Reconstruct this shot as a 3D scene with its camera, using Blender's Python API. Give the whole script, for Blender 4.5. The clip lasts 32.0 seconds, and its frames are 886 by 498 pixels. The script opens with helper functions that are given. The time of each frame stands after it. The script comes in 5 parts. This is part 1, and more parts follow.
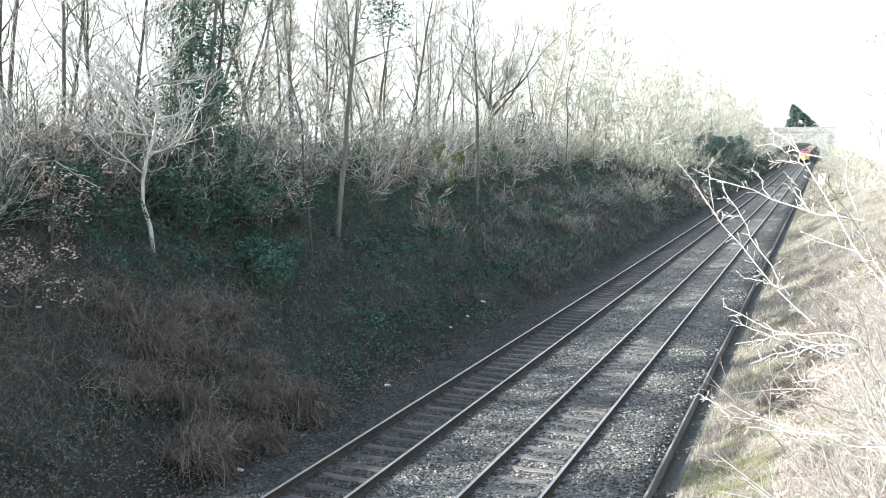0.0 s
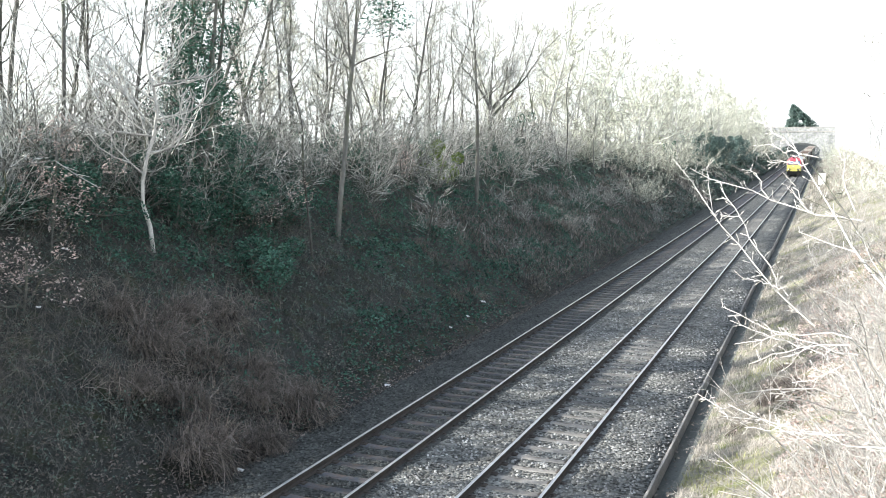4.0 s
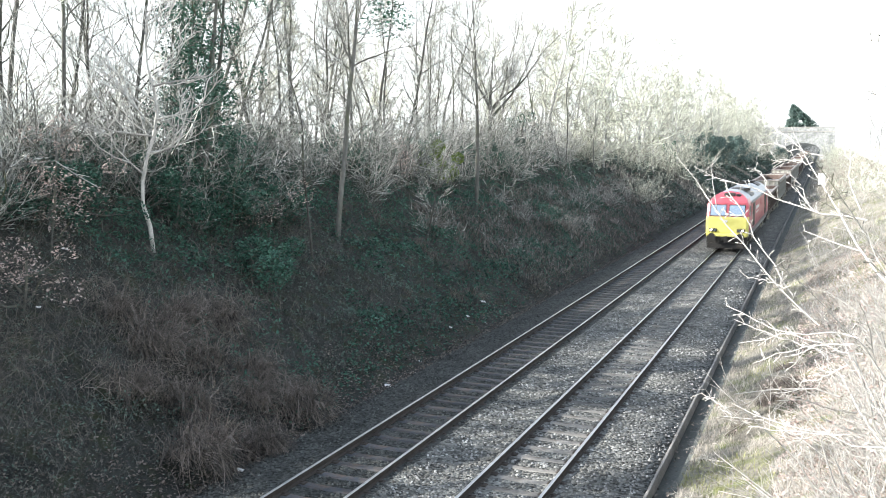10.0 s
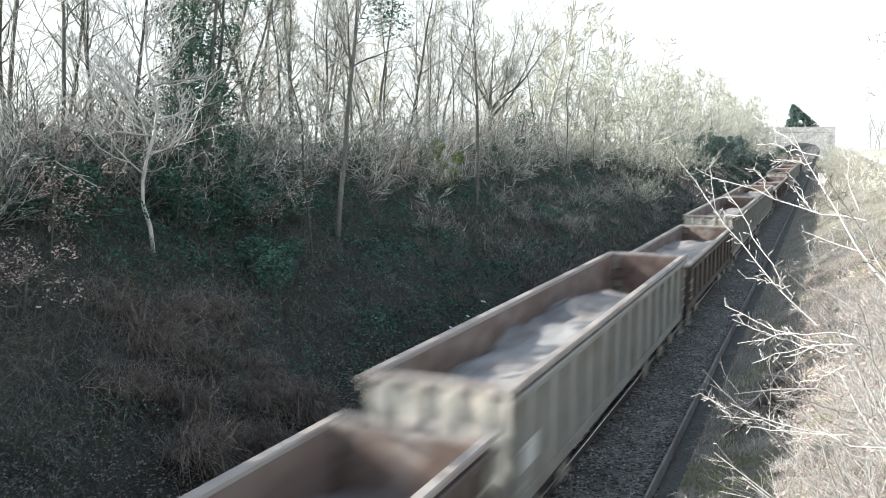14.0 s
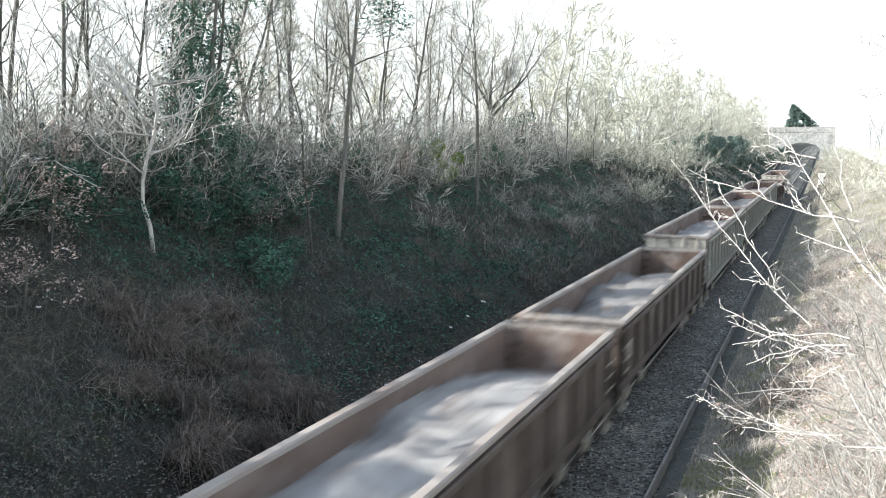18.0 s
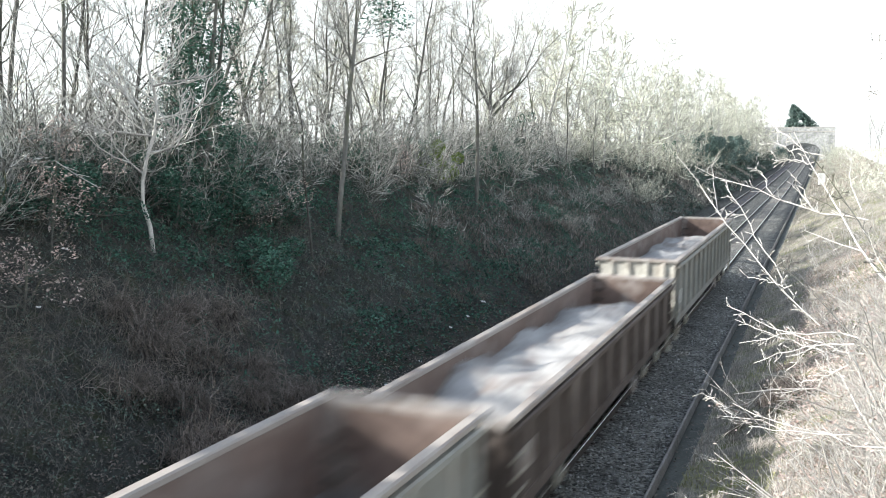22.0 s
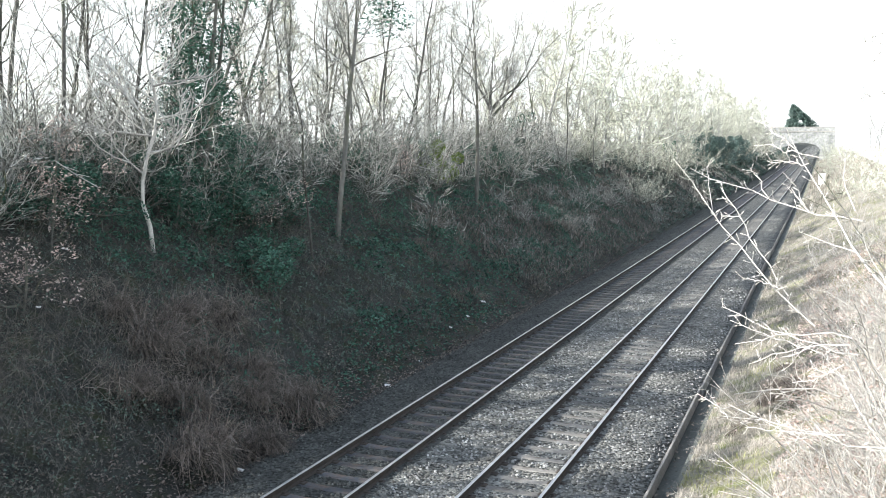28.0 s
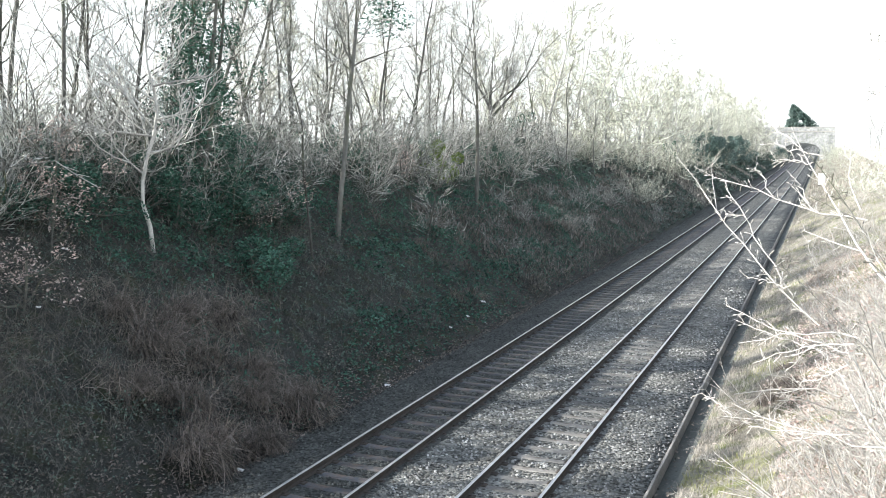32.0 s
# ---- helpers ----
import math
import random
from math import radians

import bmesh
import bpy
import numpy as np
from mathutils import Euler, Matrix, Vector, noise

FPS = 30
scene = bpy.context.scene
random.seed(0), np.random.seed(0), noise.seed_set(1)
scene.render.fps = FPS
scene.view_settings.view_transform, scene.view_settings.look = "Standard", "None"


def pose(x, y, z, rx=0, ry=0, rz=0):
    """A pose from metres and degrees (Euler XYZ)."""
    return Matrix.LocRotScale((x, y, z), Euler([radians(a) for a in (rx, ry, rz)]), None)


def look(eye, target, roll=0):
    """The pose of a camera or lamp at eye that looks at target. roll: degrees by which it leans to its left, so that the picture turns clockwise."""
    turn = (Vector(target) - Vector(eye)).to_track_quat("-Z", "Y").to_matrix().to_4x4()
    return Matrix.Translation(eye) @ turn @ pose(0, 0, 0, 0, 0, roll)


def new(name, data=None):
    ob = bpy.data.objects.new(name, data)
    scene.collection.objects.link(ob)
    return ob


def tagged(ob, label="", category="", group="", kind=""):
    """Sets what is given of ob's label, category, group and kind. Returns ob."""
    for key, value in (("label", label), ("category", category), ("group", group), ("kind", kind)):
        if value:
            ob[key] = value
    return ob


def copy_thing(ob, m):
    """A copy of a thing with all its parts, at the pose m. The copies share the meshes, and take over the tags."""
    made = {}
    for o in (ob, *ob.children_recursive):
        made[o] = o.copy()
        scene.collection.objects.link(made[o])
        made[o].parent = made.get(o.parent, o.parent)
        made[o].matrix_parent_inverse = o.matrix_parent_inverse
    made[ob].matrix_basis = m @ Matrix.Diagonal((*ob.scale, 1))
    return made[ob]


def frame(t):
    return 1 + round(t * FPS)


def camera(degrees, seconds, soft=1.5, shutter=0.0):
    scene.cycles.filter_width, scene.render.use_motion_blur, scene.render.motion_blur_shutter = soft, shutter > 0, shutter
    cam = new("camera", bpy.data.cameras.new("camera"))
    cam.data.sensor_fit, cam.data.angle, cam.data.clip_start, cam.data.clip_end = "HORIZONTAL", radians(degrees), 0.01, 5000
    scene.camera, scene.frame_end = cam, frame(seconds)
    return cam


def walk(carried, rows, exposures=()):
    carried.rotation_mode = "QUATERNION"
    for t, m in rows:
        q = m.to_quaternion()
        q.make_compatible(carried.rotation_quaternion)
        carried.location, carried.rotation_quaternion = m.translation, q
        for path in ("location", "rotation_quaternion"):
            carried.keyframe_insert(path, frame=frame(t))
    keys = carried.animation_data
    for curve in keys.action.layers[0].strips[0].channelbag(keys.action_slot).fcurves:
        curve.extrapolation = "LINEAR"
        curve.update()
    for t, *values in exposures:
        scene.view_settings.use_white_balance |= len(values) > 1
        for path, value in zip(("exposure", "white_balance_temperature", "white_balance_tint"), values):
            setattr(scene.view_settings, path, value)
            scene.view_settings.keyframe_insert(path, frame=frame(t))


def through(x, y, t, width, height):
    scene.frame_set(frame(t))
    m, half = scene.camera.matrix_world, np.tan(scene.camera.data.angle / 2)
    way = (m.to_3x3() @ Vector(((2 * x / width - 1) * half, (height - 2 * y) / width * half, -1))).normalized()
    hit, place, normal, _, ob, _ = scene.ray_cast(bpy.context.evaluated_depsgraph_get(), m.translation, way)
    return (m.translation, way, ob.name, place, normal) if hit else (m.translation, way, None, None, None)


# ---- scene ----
# x runs across the cutting, y along the railway, z is up from the rail heads beside the camera
TRACK_X = (-9.11, -5.60)          # centre lines of the two tracks
GAUGE = 1.505                     # between the middles of the rail heads
EDGE_X = -2.98                    # edging along the cess
SLEEPER = 0.676


def rise(y):
    """Height of the rail heads along the line, which climbs gently into the distance."""
    if y <= 0:
        return 0.0
    return 2.7e-5 * y * y if y < 290 else 2.7e-5 * 290 * 290 + 0.012 * (y - 290)


# ---- camera ----
EYE = (0.0, 0.0, 6.83)
cam = camera(52.7, 32.0, soft=0.95, shutter=1.2)
CAM_POSE = pose(*EYE, 90 - 6.533, 0, 23.027)
walk(cam, [(0.0, CAM_POSE), (32.0, CAM_POSE)], exposures=[(0.0, 1.2), (10.8, 1.2), (11.8, 1.0), (12.5, 0.62), (13.2, 0.62), (14.2, 0.85), (17.0, 0.95), (22.2, 0.98), (23.8, 1.12), (32.0, 1.12)])

# ---- light: low winter sun from behind, over the left bank ----
SUN_DIR = Vector((-0.735, -0.395, 0.455)).normalized()
world = bpy.data.worlds.new("winter_sky")
scene.world = world
world.use_nodes = True
wn = world.node_tree.nodes
sky = wn.new("ShaderNodeTexSky")
sky.sky_type, sky.sun_disc = "NISHITA", False
sky.sun_elevation = math.asin(SUN_DIR.z)
sky.sun_rotation = math.atan2(SUN_DIR.x, SUN_DIR.y)
sky.air_density, sky.dust_density, sky.ozone_density = 1.0, 1.0, 1.0
# thin bright haze over the blue, thickest towards the horizon
haze = wn.new("ShaderNodeMix")
haze.data_type = "RGBA"
haze.inputs[7].default_value = (6.1, 6.5, 6.6, 1)
way = wn.new("ShaderNodeSeparateXYZ")
world.node_tree.links.new(wn.new("ShaderNodeTexCoord").outputs["Generated"], way.inputs[0])
veil = wn.new("ShaderNodeMapRange")
veil.interpolation_type = "SMOOTHSTEP"
veil.inputs[1].default_value, veil.inputs[2].default_value, veil.inputs[3].default_value, veil.inputs[4].default_value = 0.12, 0.75, 0.92, 0.2
world.node_tree.links.new(way.outputs[2], veil.inputs[0])
world.node_tree.links.new(veil.outputs[0], haze.inputs[0])
world.node_tree.links.new(sky.outputs[0], haze.inputs[6])
world.node_tree.links.new(haze.outputs[2], wn["Background"].inputs["Color"])
wn["Background"].inputs["Strength"].default_value = 0.124
sun = new("sun", bpy.data.lights.new("sun", "SUN"))
sun.data.energy, sun.data.angle, sun.data.color = 5.0, radians(0.55), (1.0, 0.96, 0.9)
sun.matrix_world = look(SUN_DIR * 200, (0, 0, 0))
# ---- materials ----
def surf(name, dark, light, rough=0.85, metal=0.0, fine=14.0, broad=0.7, bump=0.35, relief=45.0, vary=0.0, island=False, stain=None, stretch=(1, 1, 1)):
    """A surface with two colours mixed by grain and by broad patches; vary: spread of brightness from piece to piece."""
    m = bpy.data.materials.new(name)
    m.use_nodes = True
    nt = m.node_tree
    n, ln = nt.nodes, nt.links.new
    bsdf = n["Principled BSDF"]
    co = n.new("ShaderNodeTexCoord")
    mp = n.new("ShaderNodeMapping")
    mp.inputs["Scale"].default_value = stretch
    ln(co.outputs["Object"], mp.inputs["Vector"])

    def tex(scale, detail):
        t = n.new("ShaderNodeTexNoise")
        t.inputs["Scale"].default_value, t.inputs["Detail"].default_value = scale, detail
        ln(mp.outputs[0], t.inputs["Vector"])
        return t

    def ramp(src, a, b):
        r = n.new("ShaderNodeMapRange")
        r.inputs[1].default_value, r.inputs[2].default_value = a, b
        ln(src, r.inputs[0])
        return r.outputs[0]

    t1, t2 = tex(fine, 5), tex(broad, 4)
    mix = n.new("ShaderNodeMix")
    mix.data_type = "RGBA"
    mix.inputs[6].default_value, mix.inputs[7].default_value = (*dark, 1), (*light, 1)
    add = n.new("ShaderNodeMath")
    add.operation = "ADD"
    ln(ramp(t1.outputs[0], 0.3, 0.7), add.inputs[0])
    ln(ramp(t2.outputs[0], 0.3, 0.7), add.inputs[1])
    half = n.new("ShaderNodeMath")
    half.operation = "MULTIPLY"
    half.inputs[1].default_value = 0.5
    ln(add.outputs[0], half.inputs[0])
    ln(half.outputs[0], mix.inputs[0])
    out = mix.outputs[2]
    if stain:
        t3 = tex(broad * 2.3, 6)
        m3 = n.new("ShaderNodeMix")
        m3.data_type = "RGBA"
        m3.inputs[7].default_value = (*stain, 1)
        ln(ramp(t3.outputs[0], 0.5, 0.72), m3.inputs[0])
        ln(out, m3.inputs[6])
        out = m3.outputs[2]
    if vary:
        if island:
            rnd = n.new("ShaderNodeNewGeometry").outputs["Random Per Island"]
        else:
            rnd = n.new("ShaderNodeObjectInfo").outputs["Random"]
        hs = n.new("ShaderNodeHueSaturation")
        r = n.new("ShaderNodeMapRange")
        r.inputs[3].default_value, r.inputs[4].default_value = 1 - vary, 1 + vary
        ln(rnd, r.inputs[0])
        ln(r.outputs[0], hs.inputs["Value"])
        ln(out, hs.inputs["Color"])
        out = hs.outputs[0]
    ln(out, bsdf.inputs["Base Color"])
    bsdf.inputs["Roughness"].default_value, bsdf.inputs["Metallic"].default_value = rough, metal
    if bump:
        t4 = tex(relief, 4)
        b = n.new("ShaderNodeBump")
        b.inputs["Strength"].default_value, b.inputs["Distance"].default_value = bump, 0.03
        ln(t4.outputs[0], b.inputs["Height"])
        ln(b.outputs[0], bsdf.inputs["Normal"])
    return m


def crushed(name, dark, light, size):
    """Broken stone: every stone has its own grey and its own facet; broad dirty patches over all."""
    m = bpy.data.materials.new(name)
    m.use_nodes = True
    n, ln = m.node_tree.nodes, m.node_tree.links.new
    co = n.new("ShaderNodeTexCoord").outputs["Object"]
    vo = n.new("ShaderNodeTexVoronoi")
    vo.inputs["Scale"].default_value = 1 / size
    ln(co, vo.inputs["Vector"])
    no = n.new("ShaderNodeTexNoise")
    no.inputs["Scale"].default_value, no.inputs["Detail"].default_value = 0.9, 5
    ln(co, no.inputs["Vector"])
    bw = n.new("ShaderNodeSeparateColor")
    ln(vo.outputs["Color"], bw.inputs[0])
    mix = n.new("ShaderNodeMix")
    mix.data_type = "RGBA"
    mix.inputs[6].default_value, mix.inputs[7].default_value = (*dark, 1), (*light, 1)
    ln(bw.outputs[0], mix.inputs[0])
    hs = n.new("ShaderNodeHueSaturation")
    r = n.new("ShaderNodeMapRange")
    r.inputs[1].default_value, r.inputs[2].default_value, r.inputs[3].default_value, r.inputs[4].default_value = 0.3, 0.7, 0.65, 1.25
    ln(no.outputs[0], r.inputs[0])
    ln(r.outputs[0], hs.inputs["Value"])
    ln(mix.outputs[2], hs.inputs["Color"])
    b = n["Principled BSDF"]
    ln(hs.outputs[0], b.inputs["Base Color"])
    b.inputs["Roughness"].default_value = 0.9
    bp = n.new("ShaderNodeBump")
    bp.inputs["Strength"].default_value, bp.inputs["Distance"].default_value, bp.invert = 1.0, size * 0.9, True
    ln(vo.outputs["Distance"], bp.inputs["Height"])
    ln(bp.outputs[0], b.inputs["Normal"])
    return m


def leafy(name, dark, light, vary=0.4, rough=0.6, through=0.25):
    """Thin leaf or blade: some light comes through it."""
    m = surf(name, dark, light, rough, 0, 3.0, 0.35, 0, vary=vary, island=True)
    n, ln = m.node_tree.nodes, m.node_tree.links.new
    src = n["Principled BSDF"].inputs["Base Color"].links[0].from_socket
    tr = n.new("ShaderNodeBsdfTranslucent")
    ln(src, tr.inputs["Color"])
    mx = n.new("ShaderNodeMixShader")
    mx.inputs[0].default_value = through
    ln(n["Principled BSDF"].outputs[0], mx.inputs[1])
    ln(tr.outputs[0], mx.inputs[2])
    ln(mx.outputs[0], n["Material Output"].inputs["Surface"])
    return m


def glow(name, colour, strength):
    m = surf(name, colour, colour, 0.2, 0, bump=0)
    b = m.node_tree.nodes["Principled BSDF"]
    b.inputs["Emission Color"].default_value, b.inputs["Emission Strength"].default_value = (*colour, 1), strength
    return m


M = dict(
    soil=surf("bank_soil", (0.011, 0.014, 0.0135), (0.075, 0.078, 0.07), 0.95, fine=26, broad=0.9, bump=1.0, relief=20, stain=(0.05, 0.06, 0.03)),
    cess=surf("cess_grit", (0.05, 0.06, 0.055), (0.17, 0.18, 0.165), 0.9, fine=18, broad=0.9, bump=0.6, relief=30),
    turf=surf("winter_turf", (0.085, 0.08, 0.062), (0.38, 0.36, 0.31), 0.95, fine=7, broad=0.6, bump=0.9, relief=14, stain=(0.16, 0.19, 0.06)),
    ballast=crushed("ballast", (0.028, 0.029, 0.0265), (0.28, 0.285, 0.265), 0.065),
    # darker copies of ballast and stone: the bank-side track's shade put into the colour
    ballast_shaded=crushed("shaded_ballast", (0.013, 0.0148, 0.0138), (0.108, 0.116, 0.108), 0.065),
    stone_shaded=surf("shaded_ballast_stone", (0.03, 0.033, 0.0315), (0.155, 0.164, 0.154), 0.85, fine=20, broad=0.7, bump=0.2, vary=0.6, island=True),
    stone=surf("ballast_stone", (0.065, 0.068, 0.067), (0.46, 0.465, 0.455), 0.85, fine=20, broad=0.7, bump=0.2, vary=0.65, island=True),
    concrete=surf("sleeper_concrete", (0.12, 0.118, 0.112), (0.28, 0.275, 0.26), 0.9, fine=22, broad=1.2, bump=0.3, vary=0.22, stain=(0.09, 0.08, 0.07)),
    steel_sleeper=surf("weathered_steel", (0.048, 0.053, 0.062), (0.105, 0.111, 0.122), 0.6, 0.2, fine=16, broad=1.1, bump=0.3, vary=0.25, stain=(0.14, 0.10, 0.075)),
    rail_top=surf("worn_rail_steel", (0.50, 0.50, 0.51), (0.66, 0.66, 0.67), 0.36, 1.0, fine=5, broad=0.5, bump=0.05, stretch=(1, 0.05, 1)),
    rail_dull=surf("dull_rail_steel", (0.48, 0.47, 0.46), (0.66, 0.65, 0.64), 0.36, 0.95, fine=5, broad=0.5, bump=0.05, stretch=(1, 0.05, 1)),
    rust=surf("rail_rust", (0.03, 0.026, 0.023), (0.085, 0.07, 0.06), 0.85, 0.0, fine=18, broad=1.0, bump=0.4),
    edging=surf("edging_timber", (0.14, 0.138, 0.13), (0.37, 0.36, 0.34), 0.85, fine=16, broad=1.3, bump=0.4, vary=0.15),
    bark=surf("grey_bark", (0.075, 0.074, 0.068), (0.235, 0.23, 0.212), 0.9, fine=9, broad=0.8, bump=0.6, relief=25, vary=0.2, stain=(0.13, 0.14, 0.08), stretch=(1, 1, 0.4)),
    bark_dark=surf("dark_bark", (0.06, 0.06, 0.055), (0.22, 0.217, 0.20), 0.9, fine=9, broad=0.8, bump=0.6, relief=25, vary=0.3, stain=(0.09, 0.11, 0.06), stretch=(1, 1, 0.4)),
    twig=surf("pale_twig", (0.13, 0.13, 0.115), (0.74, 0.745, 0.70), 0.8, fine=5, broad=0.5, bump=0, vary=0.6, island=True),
    # paler copy of twig: sunlight on the distant crowns put into the colour
    twig_far=surf("sun_paled_twig", (0.34, 0.35, 0.29), (0.70, 0.71, 0.61), 0.8, fine=5, broad=0.5, bump=0, vary=0.5, island=True),
    twig_dark=surf("brown_twig", (0.10, 0.088, 0.075), (0.26, 0.235, 0.205), 0.85, fine=5, broad=0.5, bump=0, vary=0.4, island=True),
    twig_near=surf("pale_near_twig", (0.36, 0.345, 0.32), (0.76, 0.74, 0.70), 0.7, fine=30, broad=3, bump=0.3, relief=120, vary=0.2, island=True),
    frond=surf("curled_frond", (0.10, 0.088, 0.078), (0.37, 0.325, 0.29), 0.85, fine=5, broad=0.7, bump=0, vary=0.6, island=True),
    # near-white twigs: direct sun on the forked tree's crown put into the colour
    twig_white=surf("sunlit_white_twig", (0.50, 0.49, 0.46), (0.78, 0.77, 0.74), 0.75, fine=7, broad=0.8, bump=0, vary=0.3, island=True),
    # field whitened in its colour to stand in for distant haze
    hazy_field=surf("haze_whitened_field", (0.50, 0.49, 0.45), (0.72, 0.71, 0.67), 0.95, fine=3, broad=0.2, bump=0.3),
    bracken=leafy("dead_bracken", (0.06, 0.052, 0.046), (0.29, 0.25, 0.22), 0.7, 0.85, 0.15),
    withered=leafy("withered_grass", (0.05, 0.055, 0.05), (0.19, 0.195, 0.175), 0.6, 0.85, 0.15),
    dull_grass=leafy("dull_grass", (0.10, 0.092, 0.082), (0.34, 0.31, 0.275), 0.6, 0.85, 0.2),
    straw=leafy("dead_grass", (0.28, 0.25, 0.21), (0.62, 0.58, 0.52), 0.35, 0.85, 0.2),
    grass=leafy("green_grass", (0.20, 0.21, 0.09), (0.42, 0.42, 0.23), 0.35, 0.7, 0.25),
    ivy=leafy("ivy_leaf", (0.027, 0.088, 0.063), (0.075, 0.185, 0.128), 0.6, 0.55, 0.12),
    bramble=leafy("bramble_leaf", (0.045, 0.085, 0.07), (0.14, 0.19, 0.152), 0.5, 0.5, 0.15),
    laurel=leafy("bright_laurel_leaf", (0.10, 0.17, 0.03), (0.24, 0.33, 0.06), 0.4, 0.4, 0.25),
    oakleaf=leafy("withered_leaf", (0.33, 0.24, 0.20), (0.70, 0.60, 0.56), 0.5, 0.75, 0.25),
    # teal lightened to put the haze of distance into the needles
    conifer=leafy("haze_paled_needles", (0.10, 0.165, 0.15), (0.20, 0.28, 0.25), 0.4, 0.6, 0.1),
    litter=surf("white_litter", (0.72, 0.72, 0.72), (0.86, 0.86, 0.86), 0.5, bump=0.1),
    brick=surf("old_bridge_brick", (0.16, 0.17, 0.175), (0.52, 0.53, 0.53), 0.9, fine=1.6, broad=0.5, bump=0.4, stain=(0.22, 0.25, 0.2)),
    coping=surf("stone_coping", (0.36, 0.35, 0.33), (0.52, 0.50, 0.47), 0.9, fine=6, broad=0.8),
    white_paint=surf("white_cabinet_paint", (0.72, 0.72, 0.70), (0.84, 0.84, 0.82), 0.5, fine=6, broad=1.5, bump=0.1),
    red=surf("loco_red_paint", (0.44, 0.075, 0.10), (0.52, 0.115, 0.145), 0.28, fine=5, broad=0.5, bump=0.03),
    yellow=surf("loco_yellow_paint", (0.72, 0.66, 0.17), (0.80, 0.75, 0.25), 0.35, fine=5, broad=0.6, bump=0.03),
    grey_roof=surf("loco_grey_roof", (0.16, 0.205, 0.28), (0.34, 0.40, 0.50), 0.28, fine=6, broad=0.7, bump=0.08, stain=(0.2, 0.205, 0.22)),
    grey_band=surf("loco_grey_band", (0.19, 0.19, 0.19), (0.28, 0.28, 0.28), 0.5, fine=8, broad=1, bump=0.05),
    black=surf("grimy_black_steel", (0.018, 0.018, 0.018), (0.06, 0.055, 0.05), 0.7, 0.1, fine=10, broad=1.2, bump=0.2),
    grille=surf("black_grille", (0.012, 0.012, 0.013), (0.03, 0.03, 0.032), 0.45, 0.3, fine=10, broad=1.5, bump=0.1),
    # metallic blue tint stands in for bright sky reflected in the panes
    glass=surf("sky_bright_glass", (0.42, 0.50, 0.58), (0.50, 0.58, 0.66), 0.06, 0.8, bump=0),
    rubber=surf("window_rubber", (0.02, 0.02, 0.02), (0.04, 0.04, 0.04), 0.7, bump=0),
    lamp=glow("lit_headlamp", (1.0, 0.95, 0.85), 1.2),
    white_mark=surf("white_lettering", (0.7, 0.7, 0.7), (0.8, 0.8, 0.8), 0.4, bump=0),
    wheel=surf("wheel_steel", (0.09, 0.085, 0.08), (0.22, 0.21, 0.20), 0.5, 0.6, fine=10, broad=2, bump=0.1),
    pale=surf("dusty_pale_wagon_paint", (0.19, 0.195, 0.18), (0.38, 0.38, 0.35), 0.8, fine=5, broad=0.8, bump=0.15, relief=20, stain=(0.20, 0.17, 0.14), stretch=(1, 1, 0.5)),
    brown=surf("rusty_brown_wagon_paint", (0.05, 0.038, 0.033), (0.125, 0.10, 0.087), 0.85, fine=5, broad=0.9, bump=0.15, relief=20, stain=(0.20, 0.17, 0.15), stretch=(1, 1, 0.5)),
    inside=surf("rusty_wagon_inside", (0.10, 0.07, 0.058), (0.24, 0.18, 0.155), 0.85, fine=4, broad=0.7, bump=0.2, relief=14, stain=(0.30, 0.27, 0.25)),
    # lighter than the pale sides: sun on the wagon ends put into the colour
    end_sunlit=surf("sunlit_wagon_end", (0.40, 0.39, 0.35), (0.66, 0.645, 0.58), 0.8, fine=5, broad=0.9, bump=0.15, stain=(0.28, 0.24, 0.2)),
    cream=surf("dusty_cream_paint", (0.34, 0.32, 0.26), (0.58, 0.56, 0.48), 0.8, fine=8, broad=2, bump=0.15, stain=(0.22, 0.18, 0.14)),
    rim=surf("scuffed_wagon_rim", (0.26, 0.235, 0.215), (0.46, 0.43, 0.40), 0.65, fine=7, broad=1.4, bump=0.2, stain=(0.20, 0.14, 0.11)),
    dust=surf("pale_stone_dust", (0.15, 0.148, 0.145), (0.44, 0.44, 0.435), 0.95, fine=4, broad=0.6, bump=0.4, relief=14, vary=0.35, stain=(0.17, 0.14, 0.125)),
)


# ---- mesh helpers ----
def mesh_of(name, verts, faces, mats, index=None, smooth=False):
    me = bpy.data.meshes.new(name)
    me.from_pydata(verts, [], faces)
    for m in mats if isinstance(mats, (list, tuple)) else [mats]:
        me.materials.append(m)
    if index is not None:
        me.polygons.foreach_set("material_index", index)
    if smooth:
        me.polygons.foreach_set("use_smooth", [True] * len(me.polygons))
    me.update()
    return me


def part(name, bm, material, parent=None, label=""):
    """Links a bmesh, or a finished mesh, as one object under its thing or part."""
    if isinstance(bm, bmesh.types.BMesh):
        me = bpy.data.meshes.new(name)
        bm.to_mesh(me)
        bm.free()
        me.materials.append(material)
    else:
        me = bm
    ob = new(name, me)
    ob.parent = parent
    if label:
        ob["label"] = label
    return ob


def box(bm, lo, hi, bevel=0.0):
    """A box between two corners, with bevelled edges."""
    r = bmesh.ops.create_cube(bm, size=1)
    vs = r["verts"]
    for v in vs:
        for k in range(3):
            v.co[k] = lo[k] if v.co[k] < 0 else hi[k]
    if bevel:
        es = list({e for v in vs for e in v.link_edges})
        bmesh.ops.bevel(bm, geom=es, offset=bevel, segments=1, affect="EDGES", profile=0.5)
    return bm


def boxes(*items):
    bm = bmesh.new()
    for it in items:
        box(bm, *it)
    return bm


